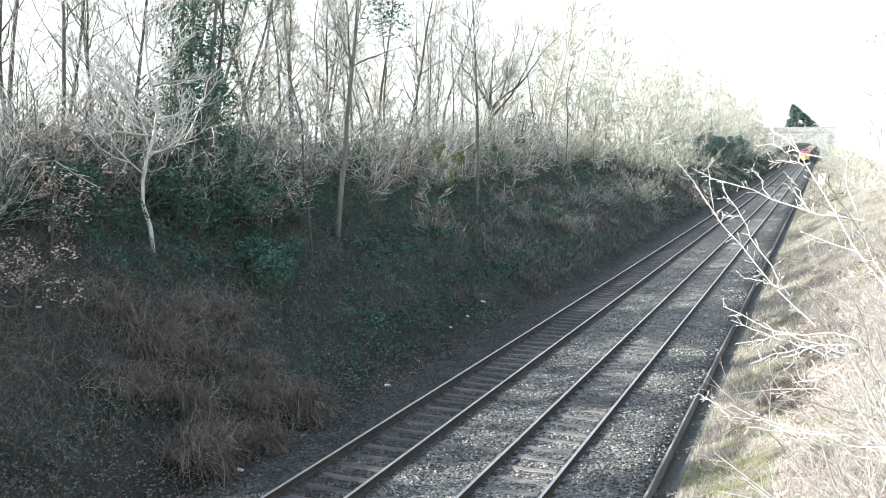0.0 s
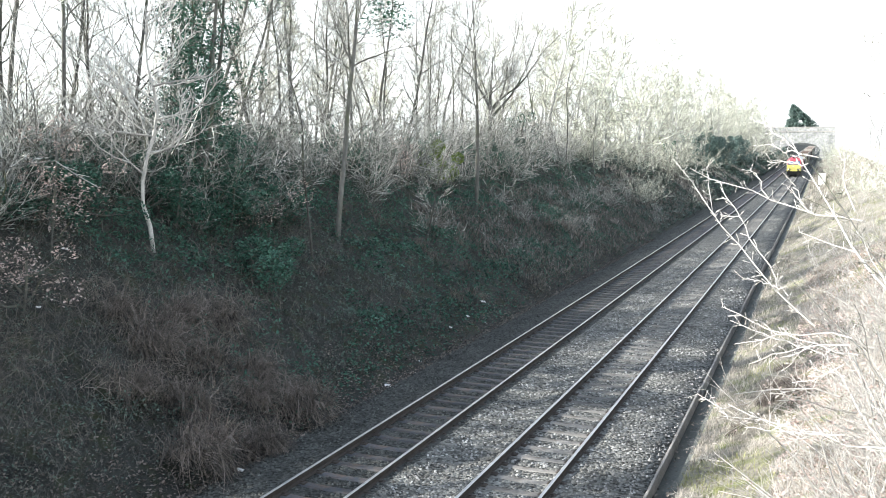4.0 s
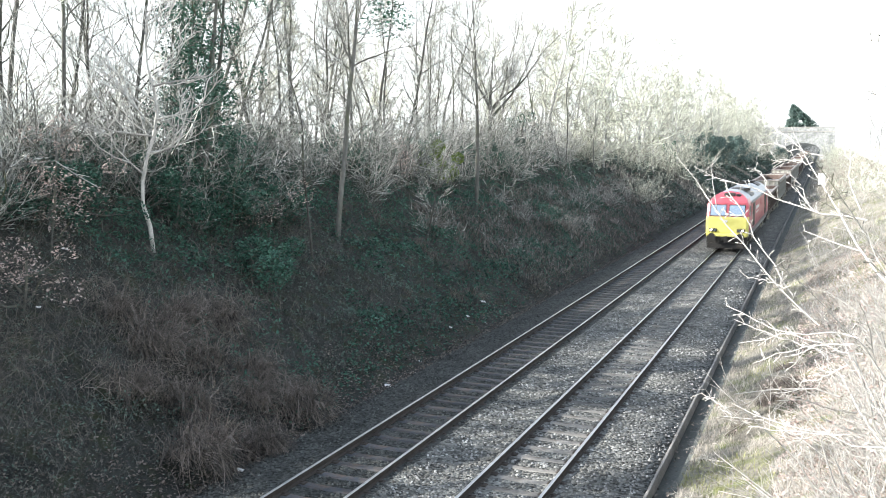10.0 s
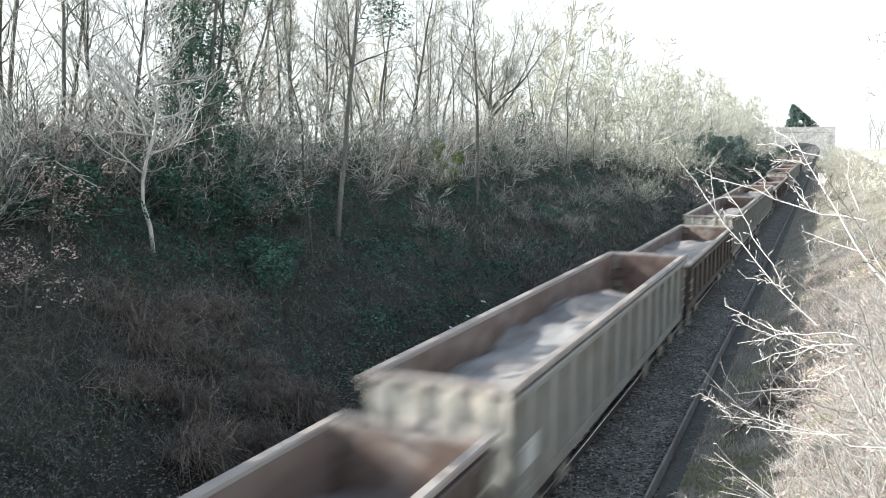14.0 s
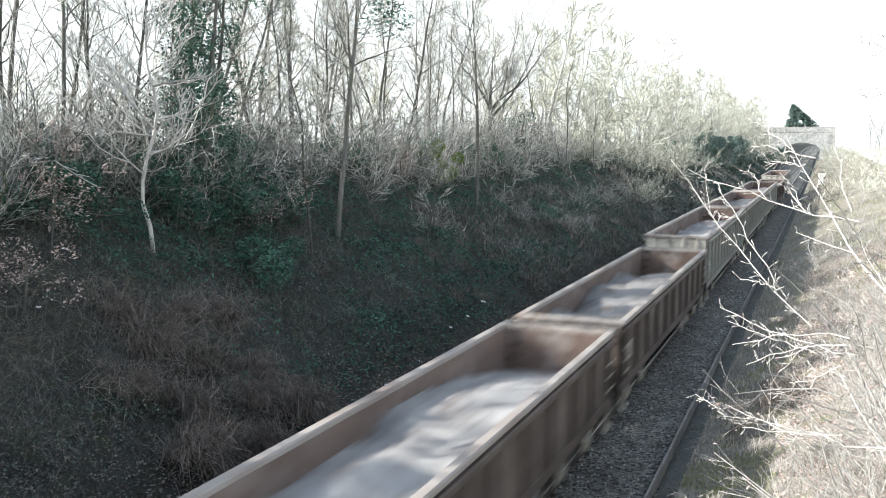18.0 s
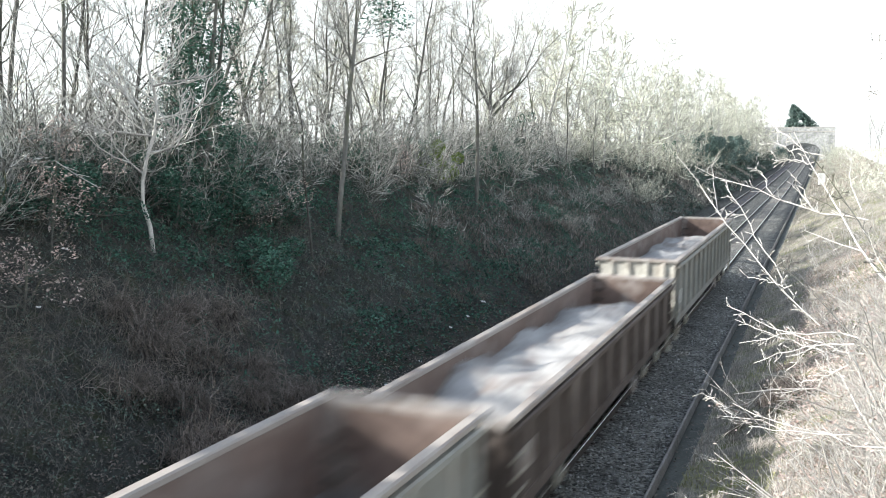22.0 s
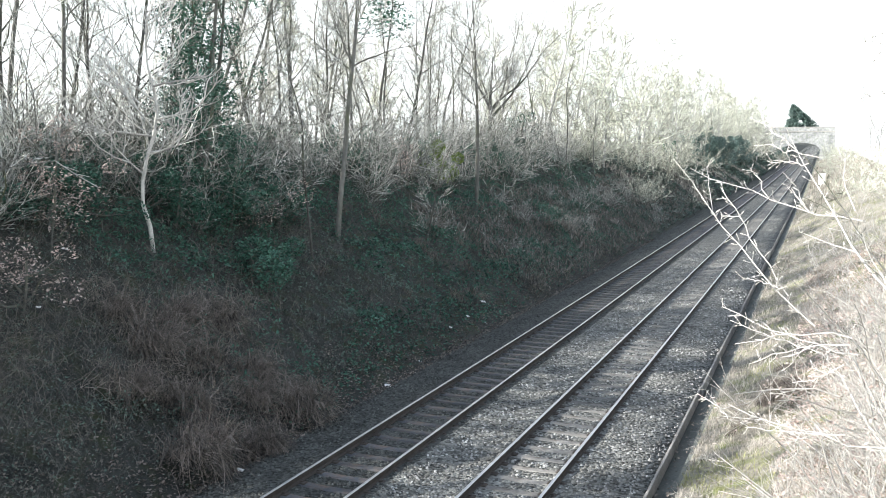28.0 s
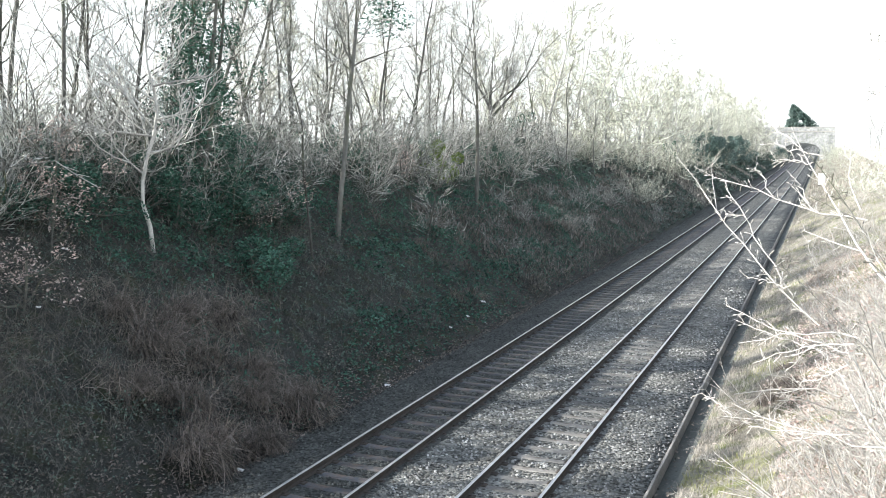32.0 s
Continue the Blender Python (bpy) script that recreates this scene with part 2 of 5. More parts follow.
def drum(bm, centre, axis, r, length, n=16, r2=None):
    """A cylinder or cone about an axis ('x', 'y' or 'z')."""
    turn = {"x": Euler((0, math.pi / 2, 0)), "y": Euler((math.pi / 2, 0, 0)), "z": Euler((0, 0, 0))}[axis].to_matrix().to_4x4()
    bmesh.ops.create_cone(bm, cap_ends=True, segments=n, radius1=r, radius2=r if r2 is None else r2, depth=length, matrix=Matrix.Translation(centre) @ turn)
    return bm


def thing(name, label, category, group="", kind="", m=None):
    ob = new(name)
    ob.empty_display_size = 0.3
    if m is not None:
        ob.matrix_basis = m
    return tagged(ob, label, category, group, kind)
# ---- ground: one sheet with the cutting in it ----
def ground_z(x, y):
    """Height of the ground: flat trackbed, a bank on either side, fields above."""
    base = rise(y)
    if x < -12.0:
        d = -12.0 - x
        top = 6.1 - base * 0.6
        w = noise.noise((x * 0.12, y * 0.09, 3.1)) * 0.55 + noise.noise((x * 0.45, y * 0.4, 7.7)) * 0.22
        z = -0.42 + d * 0.6
        crest = top
        z = crest if z > crest + 1.2 else (z if z < crest - 1.2 else crest - (crest + 1.2 - z) ** 2 / 4.8)
        return base + z + w * min(1.0, d / 2.5)
    if x > -2.3:
        base = min(base, rise(290))
        d = x + 2.3
        w = noise.noise((x * 0.25, y * 0.15, 13.1)) * 0.4 + noise.noise((x * 0.9, y * 0.7, 5.7)) * 0.15
        z = -0.24 + d * 0.46
        top = 3.6 - base * 0.4
        z = min(z, top + max(0.0, z - top) * 0.08)
        return base + z + w * min(1.0, d / 1.2)
    return base - (0.46 if x < -2.96 else 0.24)


def spread(*stops):
    out = []
    for a, b, step in stops:
        out += list(np.arange(a, b, step))
    return out + [stops[-1][1]]


GX = spread((-2600, -200, 400), (-200, -60, 20), (-60, -30, 3), (-30, -11, 0.6), (-11, -3.5, 1.5), (-3.5, 8, 0.5), (8, 40, 4), (40, 200, 40), (200, 2600, 400))
GY = spread((-2600, -200, 400), (-200, -20, 12), (-20, 5, 2.5), (5, 70, 0.65), (70, 150, 1.5), (150, 330, 4), (330, 700, 30), (700, 3000, 300))
gv = [(x, y, ground_z(x, y)) for y in GY for x in GX]
nx = len(GX)
gf = [(j * nx + i, j * nx + i + 1, (j + 1) * nx + i + 1, (j + 1) * nx + i) for j in range(len(GY) - 1) for i in range(nx - 1)]
# ground right of x 7.9 takes the haze-whitened field colour
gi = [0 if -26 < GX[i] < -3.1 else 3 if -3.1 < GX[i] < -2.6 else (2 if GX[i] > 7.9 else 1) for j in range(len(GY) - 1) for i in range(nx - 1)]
ground = tagged(new("ground", mesh_of("ground", gv, gf, [M["soil"], M["turf"], M["hazy_field"], M["cess"]], gi, True)), "earth cutting with steep overgrown banks", "ground", kind="structure")

# ---- ballast bed ----
BX = [-12.15, -11.7, -11.0, -10.15, -9.92, -9.7, -9.11, -8.5, -8.3, -8.07, -7.36, -6.65, -6.4, -6.2, -5.6, -5.0, -4.8, -4.55, -3.9, -3.06, -3.04]
BZ = [-0.45, -0.36, -0.24, -0.135, -0.15, -0.2, -0.205, -0.2, -0.15, -0.135, -0.22, -0.135, -0.15, -0.2, -0.205, -0.2, -0.15, -0.135, -0.17, -0.17, -0.45]
BY = spread((-450, 0, 50), (0, 60, 0.5), (60, 150, 2), (150, 700, 10))
bv = [(x + noise.noise((y * 0.6, i, 0)) * 0.16 * (i < 2), y, rise(y) + z + noise.noise((x * 1.7, y * 1.1, 9)) * 0.02) for y in BY for i, (x, z) in enumerate(zip(BX, BZ))]
nb = len(BX)
bf = [(j * nb + i, j * nb + i + 1, (j + 1) * nb + i + 1, (j + 1) * nb + i) for j in range(len(BY) - 1) for i in range(nb - 1)]
# the bed left of x -7.9 gets the shade-darkened copy
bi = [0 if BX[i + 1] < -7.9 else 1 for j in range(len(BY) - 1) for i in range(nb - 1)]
tagged(new("ballast_bed", mesh_of("ballast_bed", bv, bf, [M["ballast_shaded"], M["ballast"]], bi, True)), "grey crushed stone ballast under two tracks", "ballast", kind="structure")
# ---- tracks ----
def rail_mesh(name, x, top):
    """A flat-bottomed rail swept along the line; its head is worn bright."""
    half = [(0.0, 0.0), (0.026, 0.0), (0.035, -0.008), (0.036, -0.035), (0.010, -0.05), (0.010, -0.125), (0.07, -0.148), (0.07, -0.159)]
    prof = [(-a, b) for a, b in reversed(half[1:])] + half
    ys = spread((-450, -50, 50), (-50, 150, 5), (150, 330, 10), (330, 700, 30))
    k = len(prof)
    v = [(x + a, y, rise(y) + b) for y in ys for a, b in prof]
    f, mi = [], []
    for j in range(len(ys) - 1):
        for i in range(k):
            i2 = (i + 1) % k
            f.append((j * k + i, j * k + i2, (j + 1) * k + i2, (j + 1) * k + i))
            mi.append(0 if 5 <= i <= 8 else 1)
    return mesh_of(name, v, f, [top, M["rust"]], mi)


def sleeper_mesh(name, hollow, mat):
    """Concrete: low in the middle, raised under the rails. Steel: a rounded trough with spread ends."""
    rows = []
    for x in (-1.25, -1.1, -0.85, -0.62, -0.3, 0.0, 0.3, 0.62, 0.85, 1.1, 1.25):
        up = -0.165 if 0.55 < abs(x) < 1.0 else (-0.185 if not hollow else -0.178)
        w = 0.125 + (0.03 if hollow and abs(x) > 1.0 else 0)
        if abs(x) > 1.2:
            up -= 0.05
        rows.append([(x, -w, -0.36), (x, -w * 0.92, up - 0.03), (x, -w * 0.6, up), (x, w * 0.6, up), (x, w * 0.92, up - 0.03), (x, w, -0.36)])
    v = [p for r in rows for p in r]
    f = [(j * 6 + i, j * 6 + i + 1, (j + 1) * 6 + i + 1, (j + 1) * 6 + i) for j in range(len(rows) - 1) for i in range(5)]
    f += [tuple(range(5, -1, -1)), tuple(range(len(v) - 6, len(v)))]
    return mesh_of(name, v, f, mat)


def joined(name, base, mats, places):
    """Many copies of one small mesh in one mesh; places: (x, y, z, turn, size)."""
    co = np.array([v.co[:] for v in base.vertices])
    fs = [tuple(p.vertices) for p in base.polygons]
    verts, faces = [], []
    for n_, (x, y, z, a, s) in enumerate(places):
        c, d = math.cos(a) * s, math.sin(a) * s
        q = np.stack([co[:, 0] * c - co[:, 1] * d + x, co[:, 0] * d + co[:, 1] * c + y, co[:, 2] * s + z], 1)
        verts += q.tolist()
        o = n_ * len(co)
        faces += [tuple(i + o for i in f) for f in fs]
    return mesh_of(name, verts, faces, mats)


def clip_base():
    bm = boxes(((-0.2, -0.085, -0.174), (0.2, 0.085, -0.160), 0.004), ((-0.19, -0.08, -0.172), (-0.075, 0.08, -0.14), 0.01), ((0.075, -0.08, -0.172), (0.19, 0.08, -0.14), 0.01),
               ((-0.13, -0.03, -0.15), (-0.06, 0.03, -0.115), 0.008), ((0.06, -0.03, -0.15), (0.13, 0.03, -0.115), 0.008))
    me = bpy.data.meshes.new("clip_base")
    bm.to_mesh(me)
    bm.free()
    me.materials.append(M["rust"])
    return me


CLIP = clip_base()
for cx, hollow, top, slab, label in ((TRACK_X[0], True, M["rail_dull"], M["steel_sleeper"], "railway track with dull rails on dark steel sleepers"),
                                     (TRACK_X[1], False, M["rail_top"], M["concrete"], "railway track with bright worn rails on concrete sleepers")):
    track = thing("railway_track", label, "track", group="railway tracks")
    for side in (-1, 1):
        part("rail", rail_mesh("rail", cx + side * GAUGE / 2, top), None, track, "rail with worn head and rusty web")
    me = sleeper_mesh("sleeper", hollow, slab)
    y0 = 16.80 - SLEEPER * 12
    for i in range(150):
        y = y0 + i * SLEEPER
        ob = part("sleeper", me, None, track)
        ob.location = (cx + random.uniform(-0.03, 0.03), y + random.uniform(-0.02, 0.02), rise(y) + random.uniform(-0.008, 0.006))
        ob.rotation_euler = (0, 0, random.uniform(-0.012, 0.012))
    far = joined("sleeper_row", me, slab, [(cx, y, rise(y), 0, 1) for y in [y0 + i * SLEEPER for i in list(range(-120, 0)) + list(range(150, 480))]])
    tagged(part("sleeper_row", far, None, track), kind="stuff")
    for i in range(38):
        for side in (-1, 1):
            part("rail_clip", CLIP, None, track).location = (cx + side * GAUGE / 2, y0 + i * SLEEPER, rise(y0 + i * SLEEPER))

# edging boards that hold the ballast shoulder
edging = thing("edging", "weathered timber edging along the ballast", "edging", kind="structure")
y = -20.0
while y < 300:
    L = 4.6 if y < 150 else 15
    bm = boxes(((-0.03, 0.02, -0.38), (0.03, L - 0.02, -0.06), 0.01), ((-0.042, L - 0.07, -0.4), (0.042, L + 0.04, -0.045), 0.01))
    ob = part("board", bm, M["edging"], edging)
    ob.location = (EDGE_X + random.uniform(-0.015, 0.015), y, rise(y) + random.uniform(-0.01, 0.01))
    ob.rotation_euler = (math.atan((rise(y + L) - rise(y)) / L), 0, random.uniform(-0.004, 0.004))
    y += L


# loose ballast stones, sharp-edged
def stone_mesh(seed):
    r = random.Random(seed)
    v = [(0.5, 0, 0), (-0.5, 0.05, 0), (0, 0.45, 0.05), (0.05, -0.45, 0), (0.1, 0.05, 0.38), (-0.15, -0.1, 0.3), (0, 0, -0.3)]
    v = [tuple(c + r.uniform(-0.12, 0.12) for c in p) for p in v]
    f = [(0, 2, 4), (2, 1, 5), (2, 5, 4), (1, 3, 5), (3, 0, 4), (3, 4, 5), (0, 6, 2), (2, 6, 1), (1, 6, 3), (3, 6, 0)]
    return v, f


rs = np.random.RandomState(5)
sv, sf, si = [], [], []
kinds = [stone_mesh(i) for i in range(8)]
for k in range(24000):
    y = 11 + 52 * rs.rand() ** 1.7
    x = rs.uniform(-12.1, -3.1)
    near = min(abs(x - TRACK_X[0]), abs(x - TRACK_X[1]))
    ph = ((y - 16.80) / SLEEPER) % 1.0
    if near < 1.3 and (ph < 0.21 or ph > 0.79):
        continue
    if abs(near - GAUGE / 2) < 0.1:
        continue
    v, f = kinds[k % 8]
    s, a = rs.uniform(0.045, 0.095), rs.uniform(0, 6.28)
    z = rise(y) + np.interp(x, BX, BZ) + rs.uniform(-0.01, 0.02)
    c, d = math.cos(a) * s, math.sin(a) * s
    o = len(sv)
    sv += [(x + p[0] * c - p[1] * d, y + p[0] * d + p[1] * c, z + p[2] * s) for p in v]
    sf += [tuple(i + o for i in q) for q in f]
    si += [1 if x < -8.0 else 0] * len(f)
tagged(new("ballast_stones", mesh_of("ballast_stones", sv, sf, [M["stone"], M["stone_shaded"]], si)), "loose grey crushed ballast stones", "ballast", kind="stuff")
# ---- train: every vehicle's own space has y from its front backwards, x across, z from the rail head ----
def wheelset(name, r, parent, at, half=0.755):
    """Axle and two flanged wheels as one turning piece."""
    bm = bmesh.new()
    drum(bm, (0, 0, 0), "x", 0.08, 1.9, 10)
    for s in (-1, 1):
        drum(bm, (s * half, 0, 0), "x", r, 0.12, 28)
        drum(bm, (s * (half - 0.07), 0, 0), "x", r + 0.028, 0.03, 28)
        drum(bm, (s * (half + 0.075), 0, 0), "x", r * 0.72, 0.03, 20, r * 0.45)
        for k in range(4):
            a = k * math.pi / 2
            box(bm, (s * (half + 0.06) - 0.02, math.cos(a) * r * 0.6 - 0.04, math.sin(a) * r * 0.6 - 0.04), (s * (half + 0.06) + 0.04, math.cos(a) * r * 0.6 + 0.04, math.sin(a) * r * 0.6 + 0.04))
    ob = part(name, bm, M["wheel"], parent, "steel wheelset with worn treads")
    ob.location = at
    return ob


def bogie(vehicle, y, wheelbase, r, axles, width=1.02):
    """Bogie: frame with side pieces, springs, axle boxes; wheelsets below it."""
    bm = bmesh.new()
    ys = [(-wheelbase / 2 + wheelbase * k / (axles - 1)) for k in range(axles)]
    for s in (-1, 1):
        box(bm, (s * width - 0.07, -wheelbase / 2 - 0.35, 0.5), (s * width + 0.07, wheelbase / 2 + 0.35, 0.72), 0.03)
        for yy in ys:
            drum(bm, (s * width + 0.03, yy - 0.3, 0.5), "z", 0.075, 0.3, 8)
            drum(bm, (s * width + 0.03, yy + 0.3, 0.5), "z", 0.075, 0.3, 8)
    for k in range(axles - 1):
        m_ = (ys[k] + ys[k + 1]) / 2
        box(bm, (-width, m_ - 0.18, 0.52), (width, m_ + 0.18, 0.82), 0.03)
    b = part("bogie", bm, M["black"], vehicle, "grimy black bogie frame")
    b.location = (0, y, 0)
    for s in (-1, 1):
        for yy in ys:
            bm = box(bmesh.new(), (s * width - 0.1, yy - 0.17, 0.3), (s * width + 0.12, yy + 0.17, 0.62), 0.04)
            drum(bm, (s * (width + 0.14), yy, 0.46), "x", 0.12, 0.06, 14)
            part("axle_box", bm, M["cream"], b, "dusty cream axle box")
    sets = [wheelset("wheelset", r, b, (0, yy, r)) for yy in ys]
    return b, sets


def buffers(vehicle, y, facing):
    for s in (-1, 1):
        bm = bmesh.new()
        drum(bm, (s * 0.87, y + facing * 0.12, 1.0), "y", 0.12, 0.3, 14)
        drum(bm, (s * 0.87, y + facing * 0.4, 1.0), "y", 0.075, 0.35, 12)
        drum(bm, (s * 0.87, y + facing * 0.59, 1.0), "y", 0.25, 0.05, 20)
        part("buffer", bm, M["black"], vehicle)
    bm = bmesh.new()
    box(bm, (-0.06, y + min(0, facing * 0.45), 0.9), (0.06, y + max(0, facing * 0.45), 1.06), 0.02)
    box(bm, (-0.09, y + facing * 0.36 - 0.05, 0.62), (0.09, y + facing * 0.36 + 0.05, 0.98), 0.03)
    part("coupling", bm, M["black"], vehicle)


LOCO_LEN = 20.95


def loco():
    t = thing("diesel_locomotive", "red diesel locomotive with yellow front and grey roof", "locomotive")
    # cross-section levels: half width and height
    sec = [(1.30, 1.02), (1.32, 1.30), (1.32, 2.12), (1.31, 2.26), (1.29, 3.02), (1.24, 3.14), (1.12, 3.36), (0.85, 3.60), (0.5, 3.78), (0.2, 3.84), (0.0, 3.85)]

    def nose(z):
        """How far the cab front lies back at a height."""
        if z <= 2.2:
            return 0.04 + (0.06 if z < 1.2 else 0)
        if z <= 3.12:
            return 0.04 + (z - 2.2) * 0.30
        return 0.32 + (z - 3.12) * 2.0

    n = len(sec)
    stations = []
    for inset, off in ((0.16, 0.0), (0.04, 0.06), (0.0, 0.2)):
        stations.append([(max(0.0, w - inset * min(1, w / 0.6)), nose(z) + off, z - (0.03 if inset > 0.1 and z > 3.3 else 0)) for w, z in sec])
    for y in (2.4, 3.2, 6.1, 10.3, 14.5, 17.4, LOCO_LEN - 2.4):
        stations.append([(w, y, z) for w, z in sec])
    for inset, off in ((0.0, 0.2), (0.04, 0.06), (0.16, 0.0)):
        stations.append([(max(0.0, w - inset * min(1, w / 0.6)), LOCO_LEN - nose(z) - off, z - (0.03 if inset > 0.1 and z > 3.3 else 0)) for w, z in sec])
    v, f, mi = [], [], []
    ring = [[], []]
    for st in stations:
        for side in (0, 1):
            ring[side].append(len(v))
            v += [((p[0] if side else -p[0]), p[1], p[2]) for p in st]

    def tone(y, z):
        if z < 1.3:
            return 2
        if 3.02 <= z:
            if y < 1.6 or y > LOCO_LEN - 1.6:
                return 0
            return 2 if z < 3.16 else 3
        return 0

    for j in range(len(stations) - 1):
        for i in range(n - 1):
            for side in (0, 1):
                a, b = ring[side][j], ring[side][j + 1]
                q = (a + i, b + i, b + i + 1, a + i + 1)
                f.append(q if side else q[::-1])
                yc = sum(v[k][1] for k in q) / 4
                zc = sum(v[k][2] for k in q) / 4
                c = tone(yc, zc)
                if j in (0, 1, len(stations) - 3, len(stations) - 2) and zc < 2.2:
                    c = 1
                mi.append(c)
    for j, flip in ((0, False), (len(stations) - 1, True)):
        for i in range(n - 1):
            a, b = ring[0][j], ring[1][j]
            q = (a + i, b + i, b + i + 1, a + i + 1)
            f.append(q[::-1] if flip else q)
            mi.append(1 if sec[i][1] < 2.2 else 0)
    part("body", mesh_of("body", v, f, [M["red"], M["yellow"], M["grey_band"], M["grey_roof"]], mi), None, t, "red bodyshell with yellow ends")
    # windscreens and their rubber
    for end in (0, 1):
        for s in (-1, 1):
            for nm, grow, out, mat in (("window_frame", 0.05, 0.012, "rubber"), ("windscreen", 0.0, 0.024, "glass")):
                x0, x1, z0, z1 = 0.12 - grow, 1.04 + grow, 2.34 - grow, 2.98 + grow
                pts = []
                for x, z in ((x0, z0), (x1, z0), (x1, z1), (x0, z1)):
                    y = nose(z) - out
                    pts.append((s * x, LOCO_LEN - y if end else y, z))
                back = [(p[0], p[1] + (-0.04 if end else 0.04), p[2]) for p in pts]
                w = pts + back
                fs = [(0, 1, 2, 3), (4, 7, 6, 5), (0, 4, 5, 1), (1, 5, 6, 2), (2, 6, 7, 3), (3, 7, 4, 0)]
                part(nm, mesh_of(nm, w, fs, M[mat]), None, t)
        y = LOCO_LEN - 0.02 if end else 0.02
        d = 1 if end else -1
        for s in (-1, 1):
            part("lamp_cluster", boxes(((s * 0.86 - 0.24, y - 0.06, 1.28), (s * 0.86 + 0.24, y + 0.05, 1.50), 0.03)), M["black"], t)
            for k in (-0.11, 0.11):
                lit = not end and k * s > 0
                bm = drum(bmesh.new(), (s * 0.86 + k, y + d * 0.07, 1.39), "y", 0.07, 0.04, 16)
                part("headlight", bm, M["lamp"] if lit else M["glass"], t, "lit round headlight" if lit else "")
        part("lower_valance", boxes(((-1.22, y - 0.06, 0.98), (1.22, y + 0.06, 1.16), 0.03)), M["yellow"], t)
        part("buffer_beam", boxes(((-1.25, y - 0.2 if end else y + 0.02, 0.55), (1.25, y - 0.02 if end else y + 0.2, 1.02), 0.03)), M["black"], t)
        bm = bmesh.new()
        box(bm, (-1.2, y - 0.1, 0.22), (1.2, y + 0.02, 0.55), 0.03)
        for k in (-0.5, -0.3, 0.3, 0.5):
            drum(bm, (k, y + d * 0.12, 0.72), "z", 0.035, 0.45, 8)
        part("snowplough", bm, M["black"], t)
        buffers(t, y, d)
        # horn recess in the cab roof
        yy = 1.25 if not end else LOCO_LEN - 1.25
        part("horn_cover", boxes(((-0.34, yy - 0.16, 3.50), (0.34, yy + 0.3, 3.74), 0.05)), M["black"], t, "dark horn opening in the cab roof")
        part("roof_pod", boxes(((0.42, yy - 0.1, 3.45), (0.7, yy + 0.25, 3.66), 0.05)), M["grille"], t)
        # nameboard bars
        part("front_mark", boxes(((-0.24, y + d * 0.02 - 0.012, 1.9), (0.02, y + d * 0.02 + 0.012, 2.04))), M["white_mark"], t)
    for s in (-1, 1):
        def slab(name, y0, y1, z0, z1, mat, proud=0.02, label=""):
            lo = min(s * 1.30, s * (1.32 + proud))
            hi = max(s * 1.30, s * (1.32 + proud))
            return part(name, boxes(((lo, y0, z0), (hi, y1, z1), 0.012)), M[mat], t, label)
        for e in (0, 1):
            a = (lambda u: LOCO_LEN - u) if e else (lambda u: u)
            y0, y1 = sorted((a(0.75), a(1.75)))
            slab("side_window", y0, y1, 2.28, 2.92, "glass", 0.012)
            y0, y1 = sorted((a(2.0), a(2.62)))
            d_ = slab("cab_door", y0, y1, 1.32, 3.0, "red", 0.014)
            part("handrail", drum(bmesh.new(), (s * 1.37, a(1.93), 1.9), "z", 0.02, 1.2, 8), M["white_mark"], t)
            part("cab_step", boxes(((min(s * 1.1, s * 1.33), a(2.3) - 0.3, 0.45), (max(s * 1.1, s * 1.33), a(2.3) + 0.3, 0.52), 0.01), ((min(s * 1.2, s * 1.25), a(2.3) - 0.3, 0.45), (max(s * 1.2, s * 1.25), a(2.3) + 0.3, 1.05))), M["black"], t)
            y0, y1 = sorted((a(3.35), a(5.2)))
            g = slab("side_grille", y0, y1, 1.36, 2.98, "grille", 0.01, "black ventilation grille in the bodyside")
            for k in range(12):
                z = 1.45 + k * 0.125
                lo, hi = min(s * 1.325, s * 1.345), max(s * 1.325, s * 1.345)
                part("slat", boxes(((lo, y0 + 0.05, z), (hi, y1 - 0.05, z + 0.05))), M["black"], g)
        for y0, y1, z0, z1 in ((6.3, 7.3, 2.34, 2.62), (7.45, 9.4, 2.34, 2.56), (6.3, 8.8, 2.08, 2.2)):
            slab("side_mark", y0, y1, z0, z1, "white_mark", 0.012, "white lettering shown as bars")
        slab("cab_mark", 0.95, 1.6, 1.86, 1.98, "white_mark", 0.012)
        for y0 in (6.9, 8.6, 10.6, 12.4):
            slab("body_panel", y0, y0 + 1.5, 1.34, 2.98, "red", 0.004)
        slab("sole_bar", 2.5, LOCO_LEN - 2.5, 0.92, 1.06, "grey_band", 0.01)
        slab("gutter", 1.8, LOCO_LEN - 1.8, 3.03, 3.10, "grey_band", 0.03)
    # roof: radiator grilles, fans, exhaust, hatches; arcs that follow the roof
    def roof_arc(name, y0, y1, lift, mat, lo=0, hi=10, label=""):
        pts = [(w, z) for w, z in sec if z >= 3.3]
        full = [(-w, z) for w, z in pts] + [(w, z) for w, z in reversed(pts[:-1])]
        full = full[lo:hi]
        v_, f_ = [], []
        for y in (y0, y1):
            for w, z in full:
                v_ += [(w * 1.01, y, z + lift), (w, y, z - 0.03)]
        k = len(full) * 2
        for i in range(0, k - 2, 2):
            f_ += [(i, i + 2, k + i + 2, k + i), (i, i + 1, i + 3, i + 2), (k + i, k + i + 2, k + i + 3, k + i + 1)]
        f_ += [(0, k, k + 1, 1), (k - 2, k - 1, 2 * k - 1, 2 * k - 2)]
        return part(name, mesh_of(name, v_, f_, M[mat]), None, t, label)
